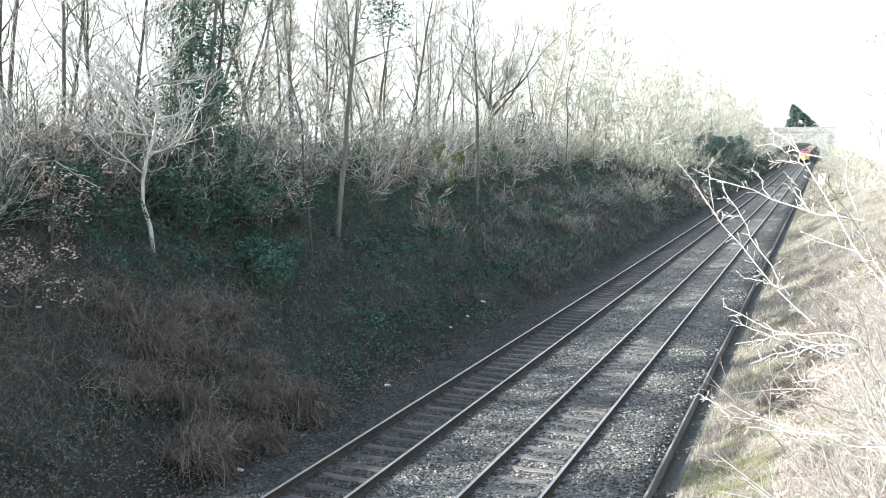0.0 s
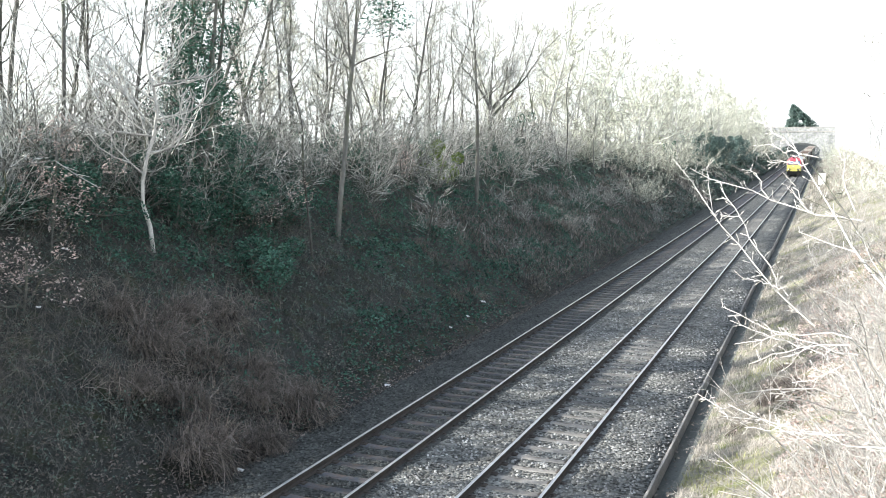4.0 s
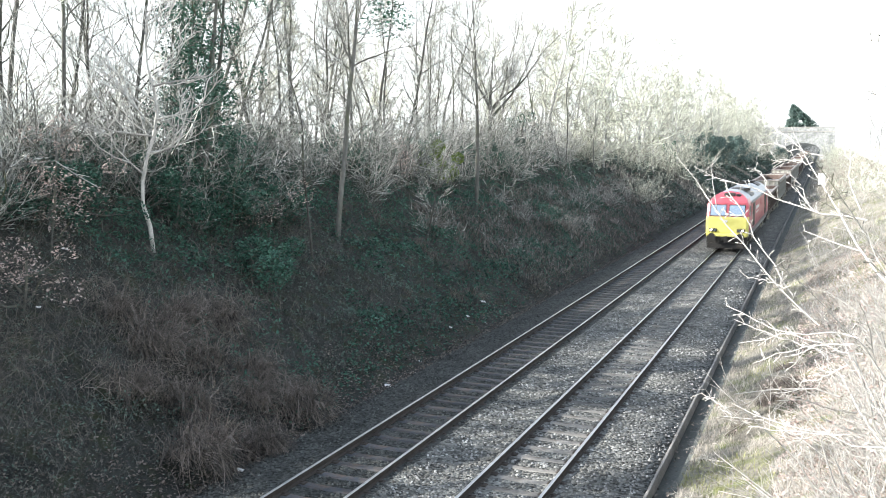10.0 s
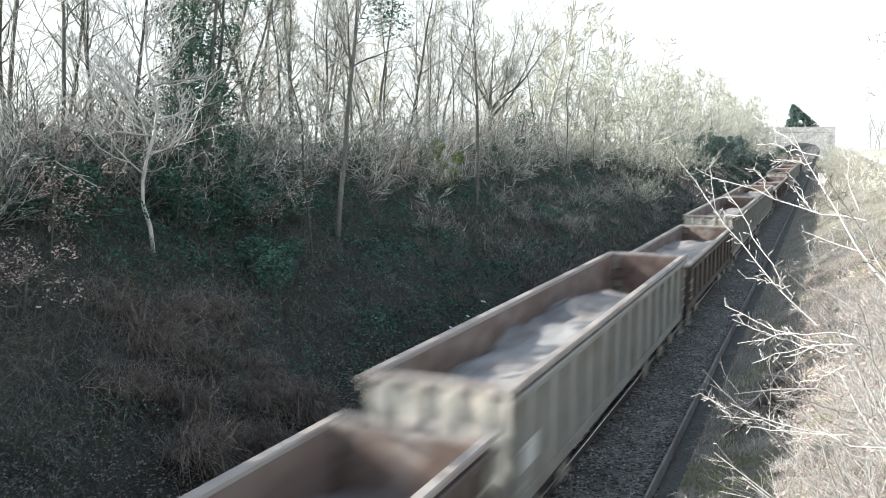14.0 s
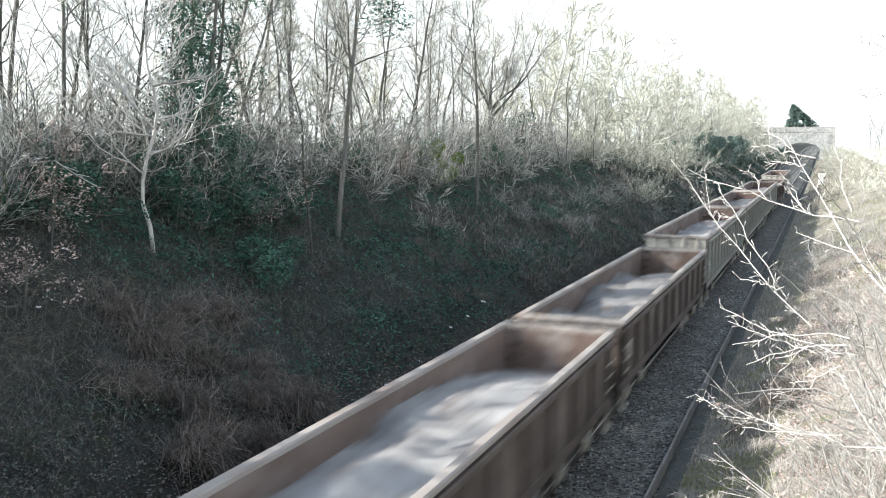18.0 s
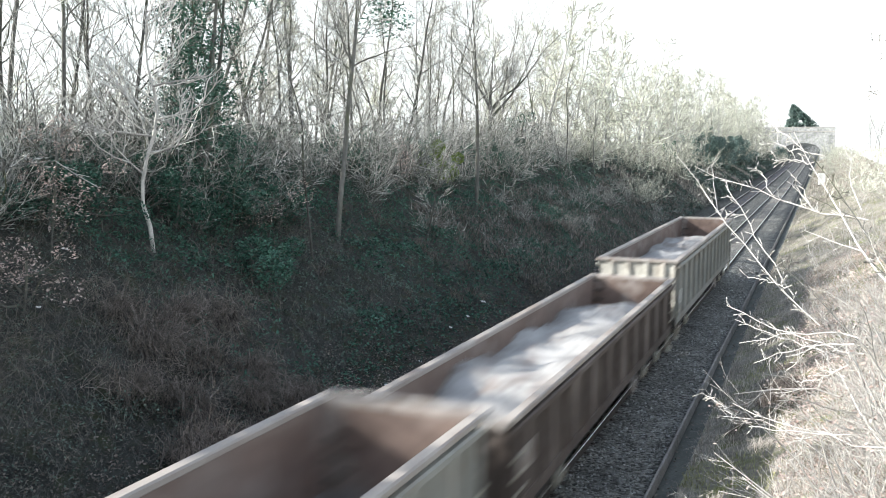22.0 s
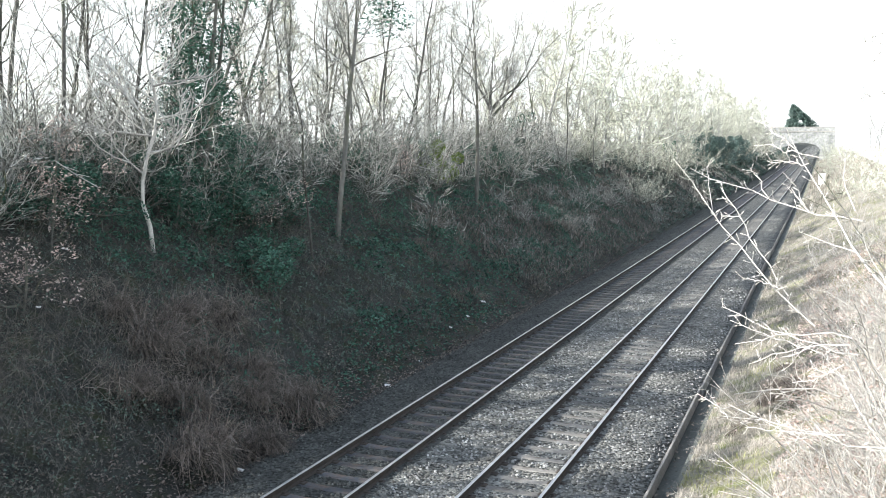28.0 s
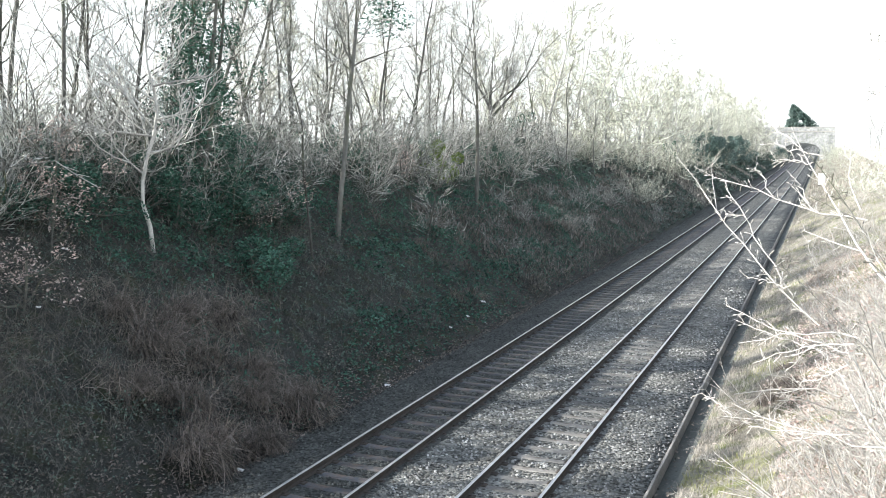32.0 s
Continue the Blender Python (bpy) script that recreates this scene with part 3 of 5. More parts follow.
    g = roof_arc("roof_grille", 4.3, 7.0, 0.03, "grille", 3, 10, label="dark radiator grille let into the roof")
    for k in range(5):
        y = 4.7 + k * 0.45
        bm = box(bmesh.new(), (0.03, y, 3.70), (0.87, y + 0.06, 3.82))
        part("grille_bar", bm, M["black"], g)
    roof_arc("rear_roof_grille", 14.9, 17.6, 0.06, "grille", 1, 8, "dark fan housing on the roof")
    for y in (15.6, 16.8):
        part("roof_fan", drum(bmesh.new(), (0, y, 3.9), "z", 0.5, 0.1, 24), M["grille"], t)
    for y in (7.2, 8.9, 10.6, 12.3):
        roof_arc("roof_hatch", y, y + 1.5, 0.015, "grey_roof", 1, 8)
    part("exhaust", boxes(((-0.3, 11.9, 3.8), (0.3, 12.2, 3.98), 0.04)), M["black"], t)
    part("fuel_tank", boxes(((-1.2, 7.2, 0.32), (1.2, 13.2, 1.02), 0.08)), M["black"], t)
    part("air_tank", drum(bmesh.new(), (1.1, 6.6, 0.7), "y", 0.2, 0.9, 14), M["black"], t)
    part("underframe", boxes(((-1.1, 0.3, 0.82), (1.1, LOCO_LEN - 0.3, 1.05))), M["black"], t)
    spin = []
    for y in (3.6, LOCO_LEN - 3.6):
        spin += bogie(t, y, 4.1, 0.55, 3)[1]
    return t, spin


def dust_mesh(tall, seed):
    """Pale stone dust: low at both ends, heaped unevenly in between, lying against the sides."""
    L, W, Z0, top = (18.45, 1.165, 1.16, 1.68) if tall else (16.0, 1.185, 1.16, 1.3)
    v = []
    ny, nxx = 64, 10
    r = random.Random(seed + (50 if tall else 0))
    y0, y1 = r.uniform(-3.0, -0.5), L * r.uniform(0.66, 0.82)
    g0, g1 = r.uniform(3.5, 6.0), r.uniform(3.0, 5.0)
    for j in range(ny):
        for i in range(nxx):
            x = -W + 2 * W * i / (nxx - 1)
            y = 0.1 + (L - 0.2) * j / (ny - 1)
            u = min(1.0, max(0.0, (y - y0) / g0)) * min(1.0, max(0.0, (y1 + g1 - y) / g1))
            h = top * (0.32 + 0.68 * u * u * (3 - 2 * u)) * (0.85 + 0.32 * noise.noise((0.0, y * 0.33, 4.0 + seed))) * (0.9 + 0.1 * x / W)
            h += 0.26 * u * noise.noise((x * 1.1, y * 0.9, 2.0 + seed)) + 0.07 * noise.noise((x * 5, y * 5, seed))
            v.append((x, y, Z0 + max(0.03, 0.05 + h)))
    f = [(j * nxx + i, j * nxx + i + 1, (j + 1) * nxx + i + 1, (j + 1) * nxx + i) for j in range(ny - 1) for i in range(nxx - 1)]
    return mesh_of("stone_load", v, f, M["dust"], None, True)


def wagon(tall):
    """Open bogie box wagon: pale and high, or rust brown and low."""
    L, W, H = (18.45, 1.25, 3.10) if tall else (16.0, 1.27, 2.65)
    Z0 = 1.12
    skin = M["pale"] if tall else M["brown"]
    t = thing("box_wagon", "pale grey high-sided bogie box wagon part-filled with stone dust" if tall else "rust-brown low-sided bogie box wagon part-filled with stone dust", "wagon", group="train of box wagons")
    for s in (-1, 1):
        # each side: outer sheet in the wagon's colour, rusty inner sheet
        bm = boxes(((min(s * W, s * (W - 0.05)), 0.0, Z0), (max(s * W, s * (W - 0.05)), L, H - 0.1), 0.008))
        side = part("side_panel", bm, skin, t)
        part("inner_lining", boxes(((min(s * (W - 0.05), s * (W - 0.075)), 0.08, Z0 + 0.1), (max(s * (W - 0.05), s * (W - 0.075)), L - 0.08, H - 0.1))), M["inside"], side, "rust-stained inner side sheet")
        nr = 14 if tall else 11
        rib = boxes(((min(s * W, s * (W + 0.085)), -0.09, Z0 + 0.02), (max(s * W, s * (W + 0.085)), 0.09, H - 0.12), 0.03))
        rm = bpy.data.meshes.new("rib")
        rib.to_mesh(rm)
        rib.free()
        rm.materials.append(skin)
        for k in range(nr):
            part("rib", rm, None, t).location = (0, 0.35 + (L - 0.7) * k / (nr - 1), 0)
        part("top_rail", boxes(((min(s * (W - 0.09), s * (W + 0.10)), -0.05, H - 0.12), (max(s * (W - 0.09), s * (W + 0.10)), L + 0.05, H), 0.025)), M["rim"], t, "scuffed pale top rail")
        part("side_ledge", boxes(((min(s * W, s * (W + 0.13)), 0.02, H - 0.3), (max(s * W, s * (W + 0.13)), L - 0.02, H - 0.16), 0.03)), skin, t)
        for yy in (0.35, L - 0.35):
            bm = boxes(((min(s * (W - 0.05), s * (W + 0.1)), yy - 0.22, 0.42), (max(s * (W - 0.05), s * (W + 0.1)), yy + 0.22, 0.47), 0.01), ((min(s * (W - 0.02), s * (W + 0.02)), yy - 0.22, 0.42), (max(s * (W - 0.02), s * (W + 0.02)), yy - 0.18, 0.92)), ((min(s * (W - 0.02), s * (W + 0.02)), yy + 0.18, 0.42), (max(s * (W - 0.02), s * (W + 0.02)), yy + 0.22, 0.92)))
            part("step", bm, M["cream"], t, "pale foot step")
            for z in (1.35, 1.65, 1.95):
                part("grab_rail", boxes(((min(s * (W + 0.05), s * (W + 0.1)), yy - 0.2, z), (max(s * (W + 0.05), s * (W + 0.1)), yy + 0.2, z + 0.035))), M["cream"], t)
        part("sole_bar", boxes(((min(s * (W - 0.2), s * (W + 0.02)), -0.1, 0.88), (max(s * (W - 0.2), s * (W + 0.02)), L + 0.1, Z0), 0.015)), skin, t)
        part("hand_brake", drum(bmesh.new(), (s * (W + 0.05), L * 0.62, 0.72), "x", 0.24, 0.05, 18), M["rim"], t)
        part("data_panel", boxes(((min(s * W, s * (W + 0.008)), 0.6, 1.5), (max(s * W, s * (W + 0.008)), 1.35, 1.95))), M["white_mark"] if tall else M["rim"], t, "white data panel")
    for y, d in ((0.0, 1), (L, -1)):
        bm = boxes(((-W, min(y, y + d * 0.06), Z0), (W, max(y, y + d * 0.06), H - 0.1), 0.008))
        # high wagons get the sun-lightened end colour
        end = part("end_panel", bm, M["end_sunlit"] if tall else skin, t)
        part("inner_lining", boxes(((-W + 0.08, min(y + d * 0.06, y + d * 0.085), Z0 + 0.1), (W - 0.08, max(y + d * 0.06, y + d * 0.085), H - 0.1))), M["inside"], end)
        part("top_rail", boxes(((-W - 0.1, min(y - d * 0.1, y + d * 0.09), H - 0.118), (W + 0.1, max(y - d * 0.1, y + d * 0.09), H - 0.002), 0.025)), M["rim"], t, "scuffed pale top rail")
        for x in (-0.85, -0.3, 0.3, 0.85):
            part("end_post", boxes(((x - 0.07, min(y, y - d * 0.09), Z0), (x + 0.07, max(y, y - d * 0.09), H - 0.12), 0.02)), M["end_sunlit"] if tall else skin, t)
        for z in (1.55, 2.15):
            part("end_beam", boxes(((-W, min(y, y - d * 0.07), z), (W, max(y, y - d * 0.07), z + 0.1), 0.02)), M["end_sunlit"] if tall else skin, t)
        part("headstock", boxes(((-1.28, min(y - d * 0.12, y + d * 0.1), 0.8), (1.28, max(y - d * 0.12, y + d * 0.1), 1.14), 0.02)), M["black"], t)
        for k in range(4):
            bm = boxes(((-W + 0.1, min(y + d * 0.085, y + d * 0.16), 1.5 + k * 0.32), (-W + 0.42, max(y + d * 0.085, y + d * 0.16), 1.54 + k * 0.32), 0.01))
            part("ladder_rung", bm, M["black"], t)
        buffers(t, y - d * 0.1, -d)
    part("floor", boxes(((-W + 0.02, 0.02, Z0 - 0.04), (W - 0.02, L - 0.02, Z0 + 0.06))), M["inside"], t)
    part("stone_load", dust_mesh(tall, 0), None, t, "pale stone dust heaped in the wagon")
    part("centre_sill", boxes(((-0.25, 0.2, 0.72), (0.25, L - 0.2, 1.08), 0.02)), M["black"], t)
    part("brake_gear", boxes(((-0.7, L / 2 - 0.9, 0.5), (-0.2, L / 2 + 0.4, 0.9), 0.05), ((0.3, L / 2 - 0.3, 0.55), (0.7, L / 2 + 0.6, 0.9), 0.05)), M["black"], t)
    spin = []
    for y in (2.6, L - 2.6):
        spin += bogie(t, y, 2.0, 0.46, 2)[1]
    return t, spin


FRONT_12, SPEED = 16.06, 21.2      # the front's place at 12 s and the speed, in m and m/s
locomotive, loco_spin = loco()
# pitch of the wagons along the train: high ones 19.55 m, low ones 17.1 m
ORDER = "LTLTTLLTTTLT"
first = {}
TRAIN = [(locomotive, 0.0)]
offset = 22.2
for kind in ORDER:
    if kind not in first:
        first[kind] = wagon(kind == "T")[0]
        w = first[kind]
    else:
        w = copy_thing(first[kind], Matrix())
        for o in w.children:
            if o.name.startswith("stone_load"):
                o.data = dust_mesh(kind == "T", len(TRAIN))
    TRAIN.append((w, offset))
    offset += 19.55 if kind == "T" else 17.1
# ---- bare winter trees and shrubs ----
def perp(d):
    a = d.cross(Vector((0.3, 0.2, 1)))
    if a.length < 1e-3:
        a = d.cross(Vector((1, 0, 0)))
    return a.normalized()


class Tubes:
    """Collects tapered tubes; kept as plain lists for speed."""

    def __init__(self):
        self.v, self.f = [], []

    def add(self, pts, r0, r1, n):
        k = len(pts)
        o = len(self.v)
        for i, p in enumerate(pts):
            d = (pts[min(i + 1, k - 1)] - pts[max(i - 1, 0)])
            d = d.normalized() if d.length > 0 else Vector((0, 0, 1))
            a = perp(d)
            b = d.cross(a)
            r = r0 + (r1 - r0) * i / (k - 1)
            for j in range(n):
                w = 6.28318 * j / n
                q = p + (a * math.cos(w) + b * math.sin(w)) * r
                self.v.append((q.x, q.y, q.z))
        for i in range(k - 1):
            for j in range(n):
                j2 = (j + 1) % n
                self.f.append((o + i * n + j, o + i * n + j2, o + (i + 1) * n + j2, o + (i + 1) * n + j))

    def mesh(self, name, mat):
        return mesh_of(name, self.v, self.f, mat, None, True)


def path(r, start, way, length, steps, wander, lift):
    """A wandering line; lift bends it upwards."""
    pts, d, p = [start.copy()], way.normalized(), start.copy()
    for _ in range(steps):
        d = (d + Vector((r.gauss(0, wander), r.gauss(0, wander), r.gauss(0, wander) + lift))).normalized()
        p = p + d * (length / steps)
        pts.append(p.copy())
    return pts


def at(pts, u):
    i = min(int(u * (len(pts) - 1)), len(pts) - 2)
    w = u * (len(pts) - 1) - i
    return pts[i].lerp(pts[i + 1], w), (pts[i + 1] - pts[i]).normalized()


def fork(r, d, angle):
    """A direction at an angle to d, any way round it."""
    a = perp(d)
    a = Matrix.Rotation(r.uniform(0, 6.283), 3, d) @ a
    return (d * math.cos(angle) + a * math.sin(angle)).normalized()


def shoots(r, tubes, line, count, length, thick, angle, lift, steps, first=0.15):
    """Shoots set alternately along a line, shorter towards its tip; gives them back for the next order."""
    d0 = (line[-1] - line[0]).normalized()
    flat = d0.cross(Vector((r.uniform(-0.5, 0.5), r.uniform(-0.5, 0.5), 1)))
    flat = flat.normalized() if flat.length > 0.05 else perp(d0)
    out = []
    for k in range(count):
        u = min(1.0, first + (1 - first) * (k + r.random()) / count)
        p, d = at(line, u)
        a = Matrix.Rotation(r.uniform(-1.0, 1.0), 3, d) @ (flat if k % 2 else -flat)
        w = angle * r.uniform(0.6, 1.25)
        L = length * (1.1 - 0.6 * u) * r.uniform(0.6, 1.25)
        pts = path(r, p, d * math.cos(w) + a * math.sin(w), L, steps, 0.15, lift)
        tubes.add(pts, thick, thick * 0.45, 3)
        out.append((pts, L))
    return out


def bare_tree(seed, H, girth, clear, limbs, reach, boughs, twigs=4, curl=2, wander=0.06, rise_up=0.10, spread_a=0.9, thick=0.014, wide=(), bend=None, snake=0.0, stout=0.34):
    """Trunk with limbs, and a crown of boughs and twigs, as two sets of tubes. wide: limbs of their own, (height share, way, length)."""
    r = random.Random(seed)
    wood, fine = Tubes(), Tubes()
    trunk = path(r, Vector((0, 0, -0.5)), bend or Vector((r.uniform(-0.08, 0.08), r.uniform(-0.08, 0.08), 1)), H + 0.5, 12, wander, 0.05)
    if snake:
        trunk = [p + Vector((0.92, 0.39, 0)) * snake * math.sin(p.z * 1.25 + 2.6) * min(1, p.z / 1.5) for p in trunk]
    wood.add(trunk[:1] + trunk, girth * 1.2, 0.02, 6)
    heavy = []
    for u, way, L in wide:
        p, _ = at(trunk, u)
        limb = path(r, p, Vector(way), L, 8, 0.13, 0.05)
        wood.add(limb, max(0.024, girth * stout), 0.009, 6)
        heavy.append((limb, L))
    for k in range(limbs):
        u = clear + (0.97 - clear) * ((k + r.random()) / limbs)
        p, d = at(trunk, u)
        L = reach * (1.15 - 0.75 * (u - clear) / (1 - clear)) * r.uniform(0.6, 1.15)
        limb = path(r, p, fork(r, d, spread_a * r.uniform(0.7, 1.25)), L, 5, 0.16, rise_up)
        rr = max(0.012, girth * (1 - u) * 0.5 + 0.008)
        wood.add(limb, rr, 0.008, 4)
        heavy.append((limb, L))
    per = max(2, boughs // len(heavy))
    for limb, L in heavy:
        for br, Lb in shoots(r, fine, limb, per, max(0.9, L * 0.55), thick * 1.5, 0.8, rise_up, curl + 1):
            shoots(r, fine, br, twigs, max(0.45, Lb * 0.55), thick * 0.85, 0.7, 0.14, curl)
    return wood, fine


def tree_thing(name, label, wood, fine, bark, twig, m, group=""):
    t = thing(name, label, "tree", group, m=m)
    part("trunk", wood.mesh("trunk", bark), None, t)
    part("crown", fine.mesh("crown", twig), None, t, "bare leafless twigs")
    return t


def stand(x, y, turn=0.0, lean=0.0, sink=0.05):
    return pose(x, y, ground_z(x, y) - sink, lean, 0, turn)


def sized(ob, s, sz=None):
    ob.scale = (s, s, sz or s)
    return ob


rt = random.Random(11)
KINDS = []
for k, (H, g, cl, lim, rc, bo) in enumerate(((14.5, 0.09, 0.22, 20, 2.8, 150), (16, 0.10, 0.3, 18, 2.6, 140), (12.5, 0.075, 0.12, 22, 2.6, 150), (15, 0.085, 0.3, 18, 2.5, 140), (13.5, 0.10, 0.15, 18, 3.4, 160), (11.5, 0.07, 0.1, 20, 2.6, 150))):
    wood, fine = bare_tree(100 + k, H, g, cl, lim, rc, bo, 5, 1, wander=0.075, rise_up=0.13, thick=0.013)
    KINDS.append(tree_thing("bare_tree", "tall bare deciduous tree with pale grey bark", wood, fine, M["bark_dark"], M["twig"], stand(-27 - 2.5 * k, 24 + 11 * k, k * 50), "bare trees along the cutting"))
FAR_KINDS = []
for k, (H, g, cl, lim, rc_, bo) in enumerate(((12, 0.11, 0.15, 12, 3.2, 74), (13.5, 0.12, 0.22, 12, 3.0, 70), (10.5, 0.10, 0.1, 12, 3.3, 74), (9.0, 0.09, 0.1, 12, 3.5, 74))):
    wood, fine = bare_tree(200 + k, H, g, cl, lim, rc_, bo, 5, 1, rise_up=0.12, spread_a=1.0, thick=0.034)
    FAR_KINDS.append(tree_thing("bare_tree", "bare deciduous tree, twigs coloured pale as if sunlit", wood, fine, M["twig"], M["twig_far"], stand(-23 + k, 104 + 13 * k, k * 50), "bare trees along the cutting"))
spots = []
# unseen trees beside and behind the camera, added to dapple the line
for y in np.arange(-26, 16, 3.5):
    spots.append((rt.uniform(-32, -22.5), y + rt.uniform(-1.5, 1.5)))
for y in list(np.arange(16, 50, 1.2)) + list(np.arange(50, 90, 1.15)):
    spots.append((-22.3 - abs(rt.gauss(0, 6)), y + rt.uniform(-1.5, 1.5)))
for y in np.arange(82, 300, 2.0):
    spots.append((rt.uniform(-26, -17.5), y + rt.uniform(-2, 2)))
for y in np.arange(90, 240, 5):
    spots.append((rt.uniform(-44, -27), y))
for x, y in spots:
    if 66 < y < 150 and math.sin(y * 0.42) > 0.55:
        continue                                     # clearings that let the sun through to the line
    some = KINDS if y < 75 and x > -29 else FAR_KINDS
    sized(copy_thing(some[rt.randrange(len(some))], stand(x, y, rt.uniform(0, 360), rt.uniform(-2.5, 2.5))), rt.uniform(0.75, 1.05) if y < 80 else rt.uniform(0.95, 1.3))

# trees that stand out on the slope
wood, fine = bare_tree(21, 7.6, 0.07, 0.34, 13, 2.7, 120, 5, 3, stout=0.55, snake=0.26, wander=0.08, rise_up=0.22, spread_a=1.2, thick=0.0155,
                       wide=((0.56, (0.9, 0.38, 0.2), 2.0), (0.68, (0.92, 0.38, 0.25), 1.9), (0.5, (-0.85, -0.35, 0.35), 2.2), (0.63, (-0.9, -0.3, 0.4), 2.4), (0.44, (0.85, 0.4, 0.25), 1.7)))
# pale wood and whiter twigs carry this tree's sunlight in their colour
tree_thing("forked_tree", "small crooked tree with pale trunk and spreading forks", wood, fine, M["twig_near"], M["twig_white"], stand(-18.5, 21.3))
wood, fine = bare_tree(8, 15.5, 0.115, 0.46, 16, 3.4, 190, 5, 1, rise_up=0.15, thick=0.012, wander=0.03, bend=Vector((0.02, 0.02, 1)),
                       wide=((0.46, (0.85, 0.36, 0.4), 3.0), (0.45, (-0.7, -0.3, 0.6), 1.8)))
tree_thing("straight_tree", "straight slender grey-barked tree with high limbs", wood, fine, M["bark"], M["twig"], stand(-18.0, 31.4))
wood, fine = bare_tree(9, 13.5, 0.12, 0.4, 14, 3.4, 170, 5, 1, rise_up=0.15, thick=0.014, wander=0.03)
tree_thing("slender_tree", "slender bare tree with a clear trunk", wood, fine, M["bark"], M["twig"], stand(-17.8, 46.5))
wood, fine = bare_tree(10, 8.0, 0.2, 0.5, 6, 3.0, 190, 5, 2, stout=0.5, wander=0.05, thick=0.016,
                       wide=((0.42, (0.85, 0.36, 0.62), 9.0), (0.45, (0.45, 0.2, 0.9), 7.5), (0.5, (-0.5, -0.2, 0.9), 6.0), (0.5, (0.7, 0.3, 0.8), 7.0)))
tree_thing("spreading_tree", "bare tree with long limbs leaning over the cutting", wood, fine, M["bark_dark"], M["twig"], stand(-22.4, 62.0))
for k, (x, y, s) in enumerate(((-17.2, 28.2, 0.55), (-16.5, 36.5, 0.5), (-20.5, 75, 0.7), (-18.2, 67, 0.55), (-19.5, 82, 0.6), (-21.5, 14.5, 0.7), (-19.4, 12.8, 0.55))):
    sized(copy_thing(KINDS[5 if k % 2 else 3], stand(x, y, 70 * k, 5 - 3 * k % 7)), s)


# bare shrubs
def shrub(seed, H, stems, twigs, thick=0.015, lean=0.5):
    r = random.Random(seed)
    wood, fine = Tubes(), Tubes()
    for k in range(stems):
        d = Vector((r.gauss(0, lean), r.gauss(0, lean), 1))
        st = path(r, Vector((r.uniform(-0.35, 0.35), r.uniform(-0.35, 0.35), -0.3)), d, H * r.uniform(0.6, 1.1), 5, 0.24, 0.04)
        wood.add(st, 0.024, 0.009, 3)
        for br, Lb in shoots(r, fine, st, twigs, H * 0.36, thick, 0.85, 0.1, 2, 0.2):
            shoots(r, fine, br, 3, max(0.3, Lb * 0.5), thick * 0.7, 0.75, 0.1, 1)
    return wood, fine


SHRUBS = []
for k in range(6):
    wood, fine = shrub(40 + k, 2.8 + 0.4 * k, 8, 8, 0.016, 0.6)
    t = thing("bare_shrub", "leafless twiggy shrub on the bank", "shrub", "shrubs on the bank", m=stand(-21.5 - k * 0.4, 19 + 8 * k))
    part("stem", wood.mesh("stem", M["bark"]), None, t)
    part("twig_crown", fine.mesh("twig_crown", M["twig"]), None, t)
    SHRUBS.append(t)


FAR_SHRUBS = []
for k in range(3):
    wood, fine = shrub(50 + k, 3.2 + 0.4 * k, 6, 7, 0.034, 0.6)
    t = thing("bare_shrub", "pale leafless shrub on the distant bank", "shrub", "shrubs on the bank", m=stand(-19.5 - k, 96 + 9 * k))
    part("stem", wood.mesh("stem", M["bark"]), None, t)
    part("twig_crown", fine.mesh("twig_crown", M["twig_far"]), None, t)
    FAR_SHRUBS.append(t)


def shrub_at(x, y, s):
    if any(abs(x / y + slant) < gap and y < far for slant, gap, far in ((0.869, 0.075, 22.0), (0.573, 0.03, 32), (0.383, 0.02, 47))) or (x > -19 and y < 18):
        return None                                  # keeps the single trees on the slope clear
    some = SHRUBS if y < 80 else FAR_SHRUBS
    return sized(copy_thing(some[rt.randrange(len(some))], stand(x, y, rt.uniform(0, 360), rt.uniform(-8, 8))), s, s * rt.uniform(0.8, 1.1))


for k in range(105):                                 # the crest
    y = 12 + 84 * rt.random() ** 1.05
    shrub_at(-20.6 - abs(rt.gauss(0, 2.2)), y, rt.uniform(0.85, 1.45))
for k in range(12):                                  # before the ivy bushes
    shrub_at(rt.uniform(-21.6, -19.8), rt.uniform(15, 23), rt.uniform(0.5, 0.85))
for k in range(22):
    shrub_at(rt.uniform(-21.0, -19.2), rt.uniform(23, 60), rt.uniform(0.6, 0.95))
for k in range(16):                                  # lower slope, small and thin
    y = 11 + 70 * rt.random() ** 1.3
    shrub_at(rt.uniform(-20, -14.5), y, rt.uniform(0.35, 0.6))
for k in range(34):                                  # thin growth beside the far track
    shrub_at(rt.uniform(-18, -13.2), rt.uniform(48, 118), rt.uniform(0.35, 0.75))
for k in range(100):                                 # the far bank
    y = rt.uniform(82, 290)
    shrub_at(rt.uniform(-24, -16.5), y, rt.uniform(0.9, 1.6))
# ---- undergrowth ----
rc = np.random.RandomState(21)


def ground_many(x, y):
    return np.array([ground_z(a, b) for a, b in zip(x, y)])


def patch(x, y, s, seed):
    return np.array([noise.noise((a * s, b * s, seed)) for a, b in zip(x, y)])


